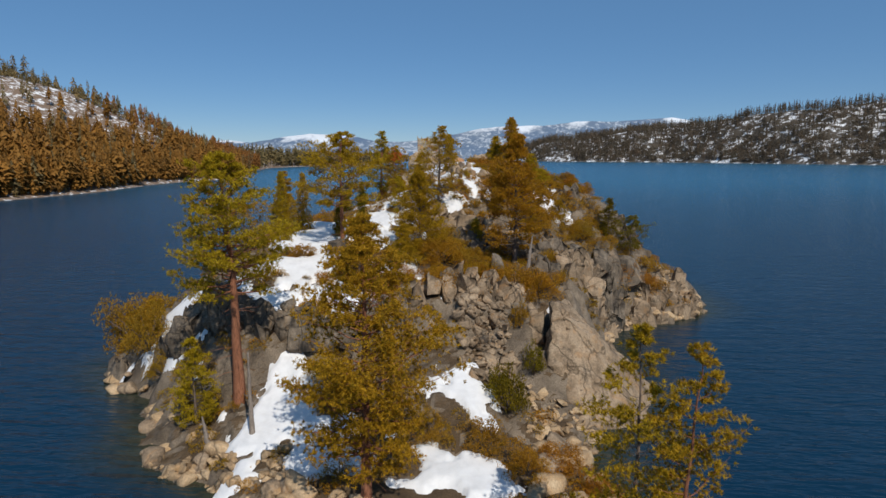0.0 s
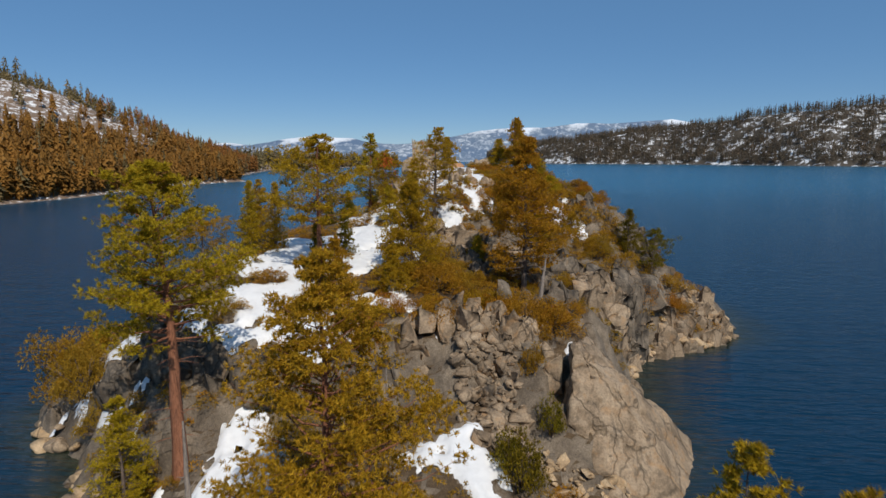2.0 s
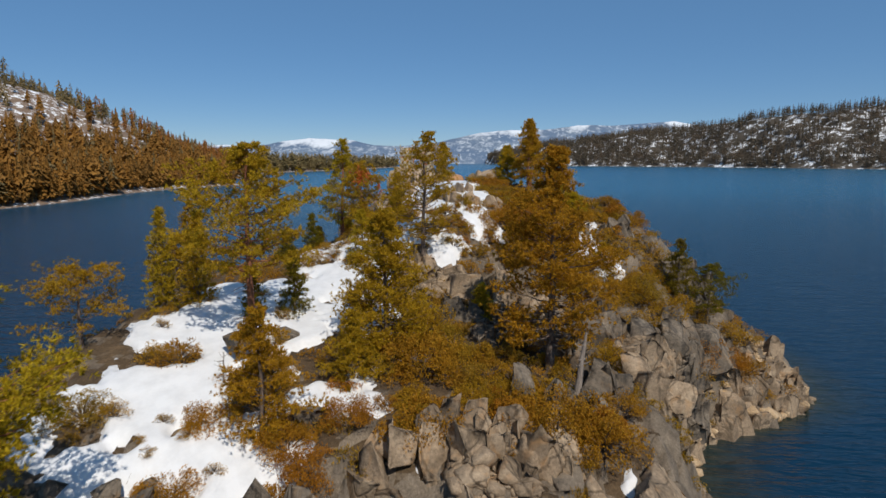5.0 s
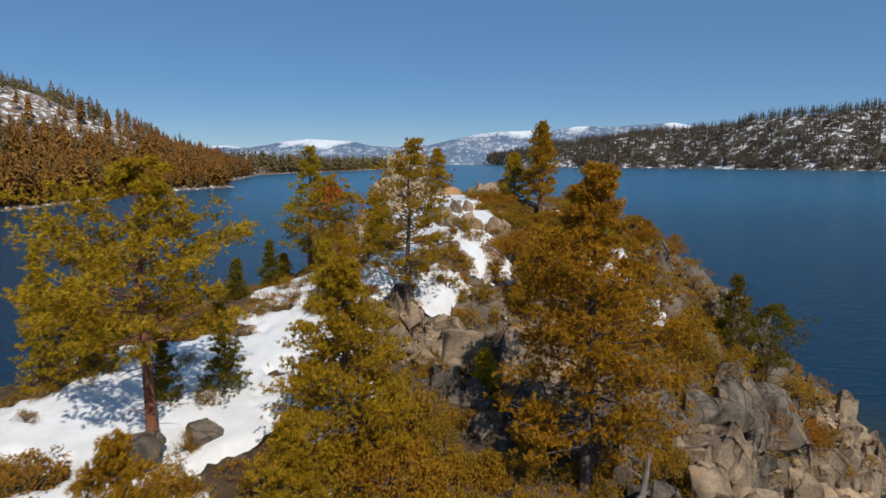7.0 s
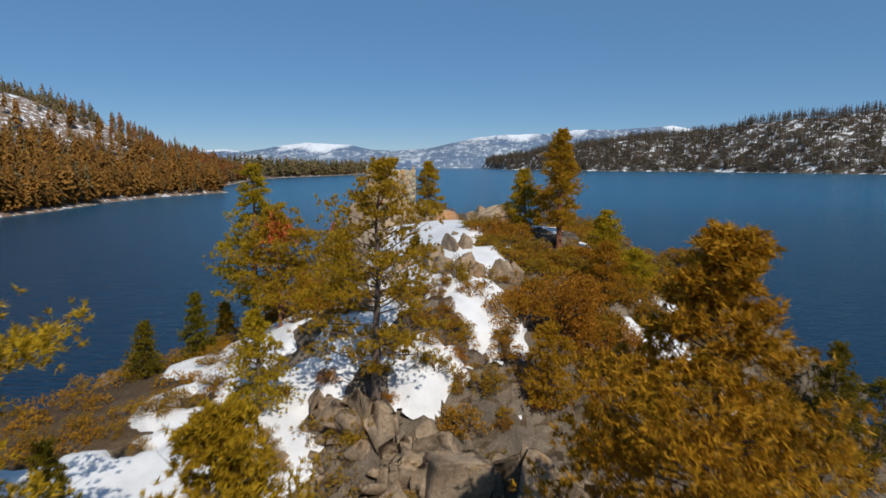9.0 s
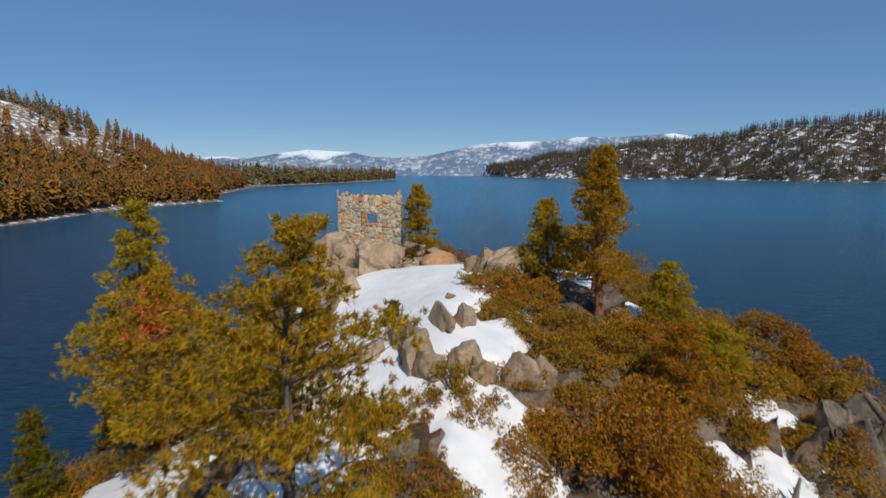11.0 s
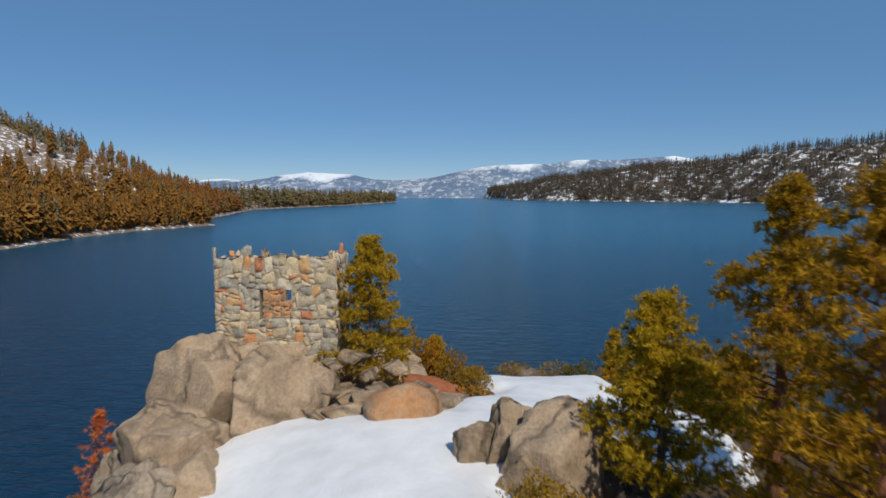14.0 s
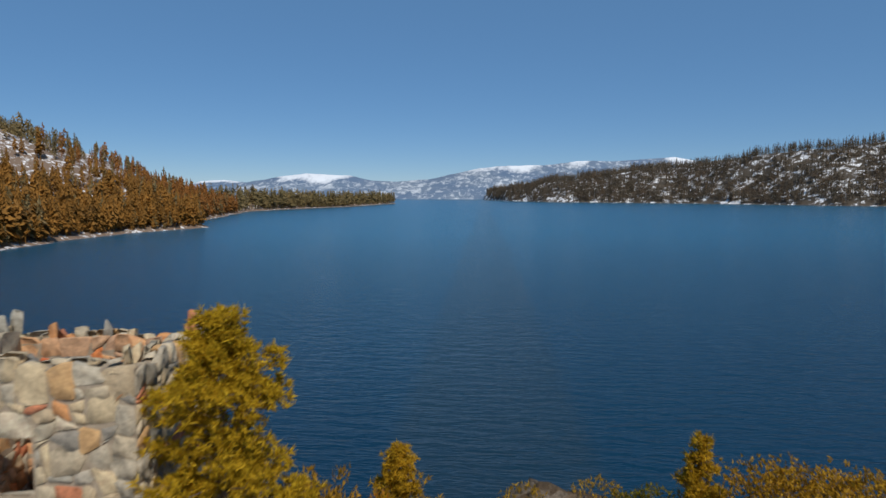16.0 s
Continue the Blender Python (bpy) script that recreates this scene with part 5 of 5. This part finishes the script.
# the dead red branch on the thin pine
_rb = np.random.RandomState(3)
_c = _rb.normal(size=(90, 3)) * np.array([0.55, 0.45, 0.45])
_pine = [o for o in bpy.data.objects if o.name.startswith("pine_tree") and abs(o.location.x + 12.8) < 0.01][0]
part("dead_branch", mesh_of("dead_branch", *tufts(_c + np.array([0.1, -0.3, 26.8 - _pine.location.z]), np.tile(np.array([[0.4, -0.2, 0.5]]), (90, 1)), 14, 0.32, 0.04, _rb), needles_dead), _pine, "dead branch with red needles")


def snag(x, y, h, radius, label, seed, lean=(0, 0), twigs=9):
    """A standing dead trunk with broken limbs."""
    r = np.random.RandomState(seed)
    us = np.linspace(-0.04, 1, 10)
    pts = np.stack([lean[0] * us * h + np.cumsum(r.normal(size=10) * 0.02), lean[1] * us * h, us * h], 1)
    t = thing("dead_tree", label, "dead tree", pose(x, y, ground_at(x, y)))
    limbs = [(pts, radius * (1.05 - 0.8 * np.clip(us, 0, 1)))]
    for _ in range(twigs):
        u = r.uniform(0.3, 0.98)
        p = np.array([np.interp(u, us, pts[:, k]) for k in range(3)])
        az = r.uniform(0, 6.28)
        d = np.array([math.cos(az), math.sin(az), r.uniform(-0.1, 0.5)])
        L = r.uniform(0.15, 0.5) * (1 + 0.08 * h)
        limbs.append((np.stack([p, p + d * L * 0.6, p + d * L + np.array([0, 0, 0.1])]), np.array([radius * 0.25, radius * 0.15, 0.008])))
    part("trunk", mesh_of("trunk", *tubes(limbs, 7), dead_wood, True), t)
    return t


snag(-18.2, 48.6, 8.2, 0.27, "bleached grey dead trunk standing in snow", 1, twigs=3)
snag(-22.5, 49.0, 2.6, 0.25, "short broken grey stump on the shore", 2, (-0.1, 0), 2)
snag(-5.8, 56.2, 6.0, 0.17, "thin grey dead tree above the cliff", 3)
snag(7.2, 72.0, 5.4, 0.3, "bleached leaning dead trunk on the ledge", 4, (0.12, 0.02), 8)
snag(12.4, 101.2, 2.2, 0.22, "broken reddish stump on the eastern slope", 5, (0.1, -0.1), 4)
snag(-16.3, 70.5, 3.0, 0.09, "small bare dead tree in the snow", 6, (0.05, 0), 14)


# ---- shrubs ----
def shrub_meshes(seed, leaf, fine=False):
    """A rounded many-stemmed shrub of unit radius."""
    r = np.random.RandomState(seed)
    n = 26
    a = r.uniform(0, 6.28, n)
    e = np.arcsin(r.uniform(0.0, 1, n))
    lobe = np.stack([np.cos(a) * np.cos(e), np.sin(a) * np.cos(e), np.sin(e) * 0.95 + 0.08], 1) * r.uniform(0.5, 0.92, (n, 1))
    rad = r.uniform(0.2, 0.36, n)
    m = 115 if fine else 38
    d = r.normal(size=(n, m, 3))
    d[..., 2] = np.abs(d[..., 2]) * 1.1 - 0.25
    d /= np.linalg.norm(d, axis=2)[..., None]
    cen = (lobe[:, None] + d * rad[:, None, None] * r.uniform(0.55, 1.05, (n, m, 1))).reshape(-1, 3)
    cen[:, 2] = np.maximum(cen[:, 2], 0.03)
    axs = d.reshape(-1, 3) * 0.8 + np.array([0, 0, 0.35])
    leafs = tufts(cen, axs / np.linalg.norm(axs, axis=1)[:, None], 4 if fine else 3, 0.04 if fine else 0.078, 0.011 if fine else 0.021, r, 1.0)
    stems = []
    for k in range(n):
        mid = lobe[k] * np.array([0.35, 0.35, 0.5])
        stems.append((np.stack([np.array([0, 0, -0.12]), mid, lobe[k]]), np.array([0.045, 0.028, 0.008])))
    return mesh_of("stem", *tubes(stems, 4), bark_grey, True), mesh_of("foliage", *leafs, leaf)


def shrub_proto(name, seed, leaf, label, fine=False):
    t = thing(name, label, "shrub", pose(0, 0, -40), "shrubs on the island")
    s, f = shrub_meshes(seed, leaf, fine)
    part("stem", s, t)
    part("foliage", f, t)
    return t


RUSTY = [shrub_proto("shrub", 200 + k, leaves_orange, "rounded rust-orange evergreen shrub between rocks") for k in range(3)]
OLIVE = [shrub_proto("shrub", 210 + k, leaves_olive, "rounded olive-brown evergreen shrub between rocks") for k in range(3)]
BIG_RUSTY = [shrub_proto("shrub", 230 + k, leaves_orange, "broad domed rust-orange shrub with fine twiggy foliage", True) for k in range(2)]
BIG_OLIVE = [shrub_proto("shrub", 240 + k, leaves_olive, "broad domed olive-brown shrub with fine twiggy foliage", True) for k in range(2)]
GREEN = [shrub_proto("shrub", 220 + k, needles_green, "dark green low shrub on the slope") for k in range(1)]


def plant(proto, x, y, r, hgt, sink=0.12, z=None):
    snowy = float(snow_depth(np.array(float(x)), np.array(float(y)))) > 0.1
    g = (top_at(x, y) - 0.15 if snowy else ground_at(x, y)) if z is None else z
    return copy_thing(proto, pose(x, y, g - sink * r, 0, 0, (x * 71 + y * 37) % 360) @ Matrix.Diagonal((r, r, hgt, 1)))


BEYOND = {"rust": [], "olive": []}


def undergrowth(kind, proto, x, y, r, hgt, z=None):
    """A shrub of the scattered kind: its own object near the crest, part of the joined thicket further off."""
    if -9 < x < 9 and y > 66 or y > 104:
        plant(proto, x, y, r, hgt, z=z)
    else:
        g = ground_at(x, y) if z is None else z
        BEYOND[kind].append((proto, pose(x, y, g - 0.12 * r, 0, 0, (x * 71 + y * 37) % 360) @ Matrix.Diagonal((r, r, hgt, 1))))


# the larger shrubs, one by one: kind, x, y, radius, height
for kind, x, y, r, hgt in [(0, -41.0, 69.2, 4.6, 6.6), (1, -37.2, 65.6, 3.4, 5.0), (0, -43.2, 73.6, 4.2, 6.4), (0, -38.6, 71.8, 3.4, 5.0), (1, -33.5, 61.8, 2.2, 2.8), (0, 4.9, 99.6, 3.7, 4.4), (0, 7.8, 98.8, 2.9, 3.6), (0, 2.7, 98.2, 2.4, 2.7),
                           (2, 4.6, 54.0, 2.1, 4.2), (2, 3.6, 55.2, 1.7, 2.8), (0, 8.6, 46.5, 2.4, 3.0), (0, 5.6, 45.0, 2.2, 2.8), (1, 2.4, 47.6, 2.4, 2.8), (1, -2.4, 48.8, 2.2, 2.6), (0, 11.2, 44.0, 2.0, 2.4),
                           (0, -2.8, 66.8, 3.1, 3.2), (0, -3.0, 73.4, 3.2, 4.0), (0, -3.6, 78.4, 2.6, 3.2), (1, -1.2, 76.6, 2.1, 2.6), (0, 5.6, 68.6, 3.2, 3.5), (0, 8.4, 68.6, 2.9, 3.3), (0, -8.5, 63.6, 2.0, 2.2), (0, -10.4, 62.2, 1.8, 2.0), (1, -7.0, 104.8, 1.1, 1.2), (0, -8.2, 106.4, 1.0, 1.1), (0, 3.0, 69.0, 1.8, 1.8),
                           (1, 6.0, 62.8, 1.2, 2.6), (2, 7.2, 58.8, 1.3, 3.2), (0, -10.5, 52.4, 2.8, 4.2), (1, -7.6, 55.0, 2.6, 3.8), (1, -13.0, 55.6, 2.3, 2.6), (0, -16.2, 62.6, 2.2, 2.0),
                           (0, -13.6, 71.8, 2.3, 2.2), (1, -20.6, 72.6, 1.9, 1.8), (0, -15.8, 67.6, 2.2, 2.0), (1, -23.5, 66.5, 2.2, 1.8), (0, 27.6, 98.0, 3.0, 3.2), (0, 30.4, 100.2, 2.6, 2.6), (0, 24.6, 97.4, 2.8, 3.0), (0, 20.8, 97.8, 3.0, 3.0), (1, 17.8, 96.6, 2.6, 2.6),
                           (1, -4.6, 129.4, 1.5, 2.7), (0, -3.6, 129.8, 1.5, 2.3), (1, -2.6, 129.5, 1.3, 1.9), (1, -1.7, 128.8, 1.2, 1.5), (1, -1.0, 127.8, 1.0, 1.1), (1, -6.9, 123.2, 0.55, 0.8), (1, -6.4, 122.8, 0.5, 0.7), (0, 10.0, 134.8, 2.9, 3.5), (0, 13.0, 134.2, 2.6, 3.2), (2, 5.3, 136.6, 1.2, 1.5), (1, 8.4, 133.8, 1.7, 1.6), (1, 11.8, 130.6, 2.0, 1.6),
                           (1, -4.4, 97.5, 1.1, 1.0), (1, -1.6, 96.0, 1.0, 0.9), (0, -0.4, 99.4, 1.0, 1.0), (1, -3.2, 99.6, 0.9, 0.8), (1, -2.2, 93.2, 1.2, 1.1), (1, -5.6, 95.0, 1.2, 1.0), (0, 1.6, 95.6, 1.2, 1.2), (1, 0.6, 93.4, 1.3, 1.2), (1, -6.6, 99.5, 1.0, 0.9),
                           (0, -7.0, 67.5, 2.0, 2.2), (0, -10.2, 65.4, 2.0, 2.0), (1, -11.4, 60.6, 1.6, 1.5), (1, -8.6, 58.0, 1.8, 1.7), (1, -14.6, 58.6, 1.6, 1.4), (0, 0.6, 70.4, 2.2, 2.2), (0, 3.2, 71.4, 2.0, 2.4), (0, 10.6, 72.6, 2.0, 2.0), (0, 10.4, 78.6, 2.2, 2.4), (0, 12.6, 83.0, 2.0, 2.0),
                           (1, 1.2, 112.6, 1.7, 1.5), (0, 2.8, 111.4, 1.8, 1.5), (1, 0.6, 114.6, 1.3, 1.2), (0, 3.6, 113.4, 1.5, 1.3), (1, 2.2, 109.2, 1.5, 1.2), (0, 4.6, 109.4, 1.6, 1.3), (1, 4.2, 107.0, 1.5, 1.2), (0, -10.8, 112.6, 1.2, 1.3), (0, -11.8, 113.2, 1.1, 1.4), (1, -9.8, 111.4, 0.9, 0.9), (0, -12.6, 112.0, 1.2, 1.5), (0, -13.6, 110.6, 1.3, 1.5), (1, -1.4, 100.6, 1.15, 1.6), (1, 0.5, 100.5, 0.65, 0.75), (1, 3.6, 104.6, 1.3, 1.1), (0, 5.2, 105.2, 1.4, 1.3), (1, 4.2, 102.9, 1.2, 1.1), (1, 6.4, 104.0, 1.4, 1.3), (0, 7.4, 102.6, 1.4, 1.4), (0, 5.8, 107.4, 1.3, 1.0), (1, 7.6, 106.4, 1.4, 1.1), (1, -2.4, 99.4, 0.55, 0.6),
                           (1, -0.5, 112.5, 1.2, 1.15), (0, -0.1, 111.2, 1.1, 0.9), (1, 0.5, 113.7, 1.2, 1.1), (0, 1.4, 110.6, 1.4, 1.2), (1, 0.6, 109.6, 1.0, 0.85), (0, 0.5, 108.3, 0.8, 0.7), (1, 1.6, 107.6, 1.2, 1.0)]:
    family = (BIG_RUSTY, BIG_OLIVE, GREEN)[kind] if r > 1.9 else (RUSTY, OLIVE, GREEN)[kind]
    plant(family[int(x * 3 + y) % len(family)], x, y, r, hgt)

rsh = np.random.RandomState(44)
# the thicket on the eastern shoulder
for i in range(7):
    for j in range(9):
        x, y = 7.5 + i * 2.2 + rsh.uniform(-1, 1), 91 + j * 2.6 + rsh.uniform(-1.2, 1.2)
        if smooth_at(x, y) < 9 or (x - 6.6) ** 2 + (y - 112.0) ** 2 < 6:
            continue
        r = rsh.uniform(1.1, 1.9)
        kind = "rust" if rsh.rand() < 0.6 else "olive"
        undergrowth(kind, (RUSTY if kind == "rust" else OLIVE)[rsh.randint(3)], x, y, r, r * rsh.uniform(0.85, 1.2))
# shrubs below the middle cliff
for i in range(6):
    for j in range(4):
        x, y = -4.5 + i * 2.4 + rsh.uniform(-0.8, 0.8), 69.5 + j * 3.4 + rsh.uniform(-1, 1)
        r = rsh.uniform(0.9, 1.6)
        kind = "rust" if rsh.rand() < 0.55 else "olive"
        undergrowth(kind, (RUSTY if kind == "rust" else OLIVE)[rsh.randint(3)], x, y, r, r * rsh.uniform(0.8, 1.2))
for count, x0, x1, y0, y1, lo, hi, rusty in ((16, -12.5, -7.6, 98, 111, 0.7, 1.2, 0.7), (30, 1.8, 9.5, 99, 109.5, 0.8, 1.4, 0.45), (22, -8, 9, 67.5, 76, 1.2, 1.9, 0.7), (26, 9, 20, 95, 104, 1.2, 2.0, 0.75), (14, 22, 33, 96, 103, 1.2, 2.1, 0.85), (16, -24, -8, 62, 76, 0.9, 1.7, 0.7), (16, -12, 8, 43, 56, 0.9, 1.7, 0.5), (16, -30, -10, 52, 62, 0.9, 1.7, 0.6), (14, -9, 6, 80, 96, 0.9, 1.5, 0.5), (24, 9, 20, 103, 116, 1.0, 1.8, 0.5), (8, -22, -13, 74, 92, 0.5, 0.9, 0.3), (16, -25, -13, 84, 103, 0.8, 1.4, 0.5), (12, -17, -11, 104, 118, 0.7, 1.2, 0.85), (10, -5, 4, 92, 100, 0.6, 1.1, 0.5)):
    for _ in range(count):
        x, y = rsh.uniform(x0, x1), rsh.uniform(y0, y1)
        if float(snow_depth(np.array(x), np.array(y))) > 0.15 or smooth_at(x, y) < 1.5:
            continue
        r = rsh.uniform(lo, hi)
        kind = "rust" if rsh.rand() < rusty else "olive"
        undergrowth(kind, (RUSTY if kind == "rust" else OLIVE)[rsh.randint(3)], x, y, r, r * rsh.uniform(0.8, 1.15))
# low junipers standing out of the terrace and upper snow
for count, x0, x1, y0, y1, lo, hi in ((34, -21, -9, 83, 105, 0.6, 1.2), (26, -8, 2, 91.5, 100.5, 0.5, 0.95), (16, -25, -13, 64, 82, 0.5, 1.0), (12, -14.5, -11.5, 107, 117, 0.7, 1.2), (10, -24, -10, 60, 67, 0.6, 1.1)):
    for _ in range(count):
        x, y = rsh.uniform(x0, x1), rsh.uniform(y0, y1)
        r = rsh.uniform(lo, hi)
        kind = "olive" if rsh.rand() < 0.7 else "rust"
        undergrowth(kind, (RUSTY if kind == "rust" else OLIVE)[rsh.randint(3)], x, y, r, r * rsh.uniform(0.7, 1.1), z=top_at(x, y))
for kind, leaf, label in (("rust", leaves_orange, "rust-orange shrubs growing thick on the outer slopes"), ("olive", leaves_olive, "olive-brown shrubs growing thick on the outer slopes")):
    vs, fs, mats, n = [], [], [], 0
    for proto, m in BEYOND[kind]:
        a = np.array(m)
        for c in proto.children:
            v, f = arrays_of(c.data)
            if c.name.startswith("foliage"):
                v, f = v.reshape(-1, 3, 3)[::2].reshape(-1, 3), f[:(len(f) + 1) // 2]
            vs.append(v @ a[:3, :3].T + a[:3, 3])
            fs.append(f + n)
            mats.append(np.full(len(f), int(c.name.startswith("stem")), np.int32))
            n += len(v)
    thicket = mesh_of("thicket", np.concatenate(vs), np.concatenate(fs), leaf)
    thicket.materials.append(bark_grey)
    thicket.polygons.foreach_set("material_index", np.concatenate(mats))
    thing("thicket", label, "shrubs", kind="stuff", data=thicket)
for o in RUSTY + OLIVE + BIG_RUSTY + BIG_OLIVE + GREEN:
    for c in list(o.children):
        bpy.data.objects.remove(c)
    bpy.data.objects.remove(o)


# low scrub that covers the slopes between the larger shrubs
def scrub(name, label, spots, leaf, seed):
    r = np.random.RandomState(seed)
    cen, axs = [], []
    for x, y, s in spots:
        k = int(95 * min(s, 1.5))
        d = r.normal(size=(k, 3))
        d[:, 2] = np.abs(d[:, 2])
        d /= np.linalg.norm(d, axis=1)[:, None]
        p = np.array([x, y, ground_at(x, y)]) + d * np.array([s, s, s * 0.7]) * r.uniform(0.6, 1.05, (k, 1))
        cen.append(p)
        axs.append(d * 0.7 + np.array([0, 0, 0.4]))
    cen, axs = np.concatenate(cen), np.concatenate(axs)
    return thing(name, label, "shrubs", kind="stuff", data=mesh_of(name, *tufts(cen, axs, 5, 0.16, 0.026, r, 1.0), leaf))


rq = np.random.RandomState(71)
lots = {0: [], 1: []}
while len(lots[0]) + len(lots[1]) < 850:
    x, y = rq.uniform(-40, 38), rq.uniform(26, 140)
    z = smooth_at(x, y)
    if z < (0.7 if y < 50 else 1.5) or float(snow_depth(np.array(x), np.array(y))) > 0.0:
        continue
    if -5 < x < 9 and 55.5 < y < 66.5 or 8 < x < 20 and 54 < y < 74 or (x + 9) ** 2 + (y - 123.5) ** 2 < 40 or (9 < x < 24 and 82 < y < 95) or (2.5 < x < 9 and 110.5 < y < 121):
        continue
    if rq.rand() > (1.0 if x > 3 and y > 92 else 0.65):
        continue
    lots[int(fbm(np.array(x * 0.12), np.array(y * 0.12), 60, 2) + rq.normal() * 0.2 > 0.0)].append((x, y, rq.uniform(0.5, 1.35)))
scrub("scrub", "low olive-brown scrub covering the slopes", lots[0], leaves_olive, 1)
scrub("scrub", "low rust-orange scrub covering the slopes", lots[1], leaves_orange, 2)


# ---- far forests ----
def far_forest(name, label, xs, ys, zs, hs, leaf, detail, seed, slim=1.0):
    """Many distant conifers in one mesh: ragged sprays round a bare-footed stem."""
    r = np.random.RandomState(seed)
    n = len(xs)
    k = detail
    t = (np.arange(k) + 0.5) / k
    tt = np.clip(t[None] + r.normal(size=(n, k)) * 0.03, 0.02, 0.99)
    az = r.uniform(0, 6.28, (n, k)) + np.arange(k)[None] * 2.4
    wide = hs * r.uniform(0.12, 0.23, n) * slim
    foot = r.uniform(0.05, 0.38, n)[:, None]
    blunt = r.uniform(0.45, 0.95, n)[:, None]
    rad = wide[:, None] * (1.03 - tt) ** blunt * r.uniform(0.45, 1.3, (n, k)) * np.clip((tt + 0.05) / 0.16, 0.3, 1)
    z0 = zs[:, None] + hs[:, None] * (foot + (1 - foot) * tt)
    c, s = np.cos(az), np.sin(az)
    bend = hs * r.normal(size=n) * 0.02
    ctr = np.stack([xs[:, None] + bend[:, None] * tt, np.broadcast_to(ys[:, None], (n, k)), z0], -1)
    up = hs[:, None] * 0.06 * r.uniform(0.5, 1.6, (n, k))
    tip = rad * r.uniform(0.0, 0.35, (n, k))
    a = ctr + np.stack([c * tip, s * tip, up], -1)
    w = rad * (0.75 if k < 50 else 0.3) * r.uniform(0.6, 1.3, (n, k))
    droop = up * r.uniform(-0.3, 1.1, (n, k))
    b = ctr + np.stack([c * rad - s * w, s * rad + c * w, -droop], -1)
    d = ctr + np.stack([c * rad + s * w, s * rad - c * w, -up * r.uniform(-0.3, 1.1, (n, k))], -1)
    v = np.stack([a, b, d], 2).reshape(-1, 3)
    f = np.arange(len(v)).reshape(-1, 3)
    stem_w = hs * 0.014
    for ax in ((1, 0), (0, 1)):
        st = np.stack([np.stack([xs - stem_w * ax[0], ys - stem_w * ax[1], zs - 1], -1), np.stack([xs + stem_w * ax[0], ys + stem_w * ax[1], zs - 1], -1), np.stack([xs + bend, ys, zs + hs], -1)], 1).reshape(-1, 3)
        f = np.concatenate([f, np.arange(3 * n).reshape(-1, 3) + len(v)])
        v = np.concatenate([v, st])
    return thing(name, label, "forest", kind="stuff", data=mesh_of(name, v, f, leaf))


rf = np.random.RandomState(9)
n = 6500
u = rf.rand(n)
fy = 330 + (2300 - 330) * u ** 1.25
dd = np.where(fy < 1350, rf.rand(n) ** 1.6 * 520, rf.rand(n) ** 1.3 * 90) + 3
fx = np.interp(fy, WEST_Y, WEST_X) - dd
fz = west_height(fx, fy)
bald = (fz > 48) & (fz < 112) & (rf.rand(n) < 0.72) & (fbm(fx * 0.01, fy * 0.01, 3, 3) > -0.35)
ok = (fz > 1.0) & ~bald
fx, fy, fz = fx[ok], fy[ok], fz[ok]
fh = rf.uniform(14, 32, len(fx)) * np.where((fz > 30) & (fz < 60), 0.75, 1.0)
m = 1000
sy = 330 + 800 * rf.rand(m)
sx = np.interp(sy, WEST_Y, WEST_X)
sx = sx + 8 * fbm(sx * 0.02, sy * 0.02, 4, 3) - rf.uniform(1.5, 16, m)
sz = west_height(sx, sy)
fx, fy, fz, fh = np.concatenate([fx, sx]), np.concatenate([fy, sy]), np.concatenate([fz, sz]), np.concatenate([fh, rf.uniform(9, 27, m)])
near = fy < 800
mid = ~near & (fy <= 1150)
ridge = (fy <= 1150) & ((fz + 18 * rf.normal(size=len(fz)) > 75) | (rf.rand(len(fz)) < 0.16))
spit = (fy > 1150) & (rf.rand(len(fy)) < 0.6)
spit_h = 13 + 30 * rf.rand(len(fy)) ** 1.8
far_forest("forest_spit", "grey-green conifers on the low spit by the channel", fx[spit], fy[spit], fz[spit], spit_h[spit], far_left_dark, 34, 4)
low = near & ~ridge
far_forest("forest_west", "dense ochre conifer forest on the western shore", fx[low], fy[low], fz[low], fh[low], far_left_leaf, 160, 1)
low = mid & ~ridge
far_forest("forest_west", "ochre conifer forest on the western hillside", fx[low], fy[low], fz[low], fh[low], far_left_leaf, 80, 2)
far_forest("forest_ridge", "dark open conifers along the snowy western ridge", fx[ridge], fy[ridge], fz[ridge], fh[ridge], far_left_dark, 70, 5)
n = 19000
fx = 12 + 1900 * rf.rand(n)
dd = rf.rand(n) ** 1.25 * 560 + 6
fy = np.interp(fx, EAST_X, EAST_Y) + dd
fz = east_height(fx, fy)
open_ground = fbm(fx * 0.016, fy * 0.016, 19, 4) + rf.normal(size=n) * 0.16
ok = (fz > 1.5) & (open_ground > np.where(dd < 40, -0.02, -0.3))
fx, fy, fz = fx[ok], fy[ok], fz[ok]
far_forest("forest_east", "dark conifer forest on the snowy eastern shore", fx, fy, fz, 17 + 27 * rf.rand(len(fx)) ** 1.5, far_right_leaf, 14, 3, 0.7)
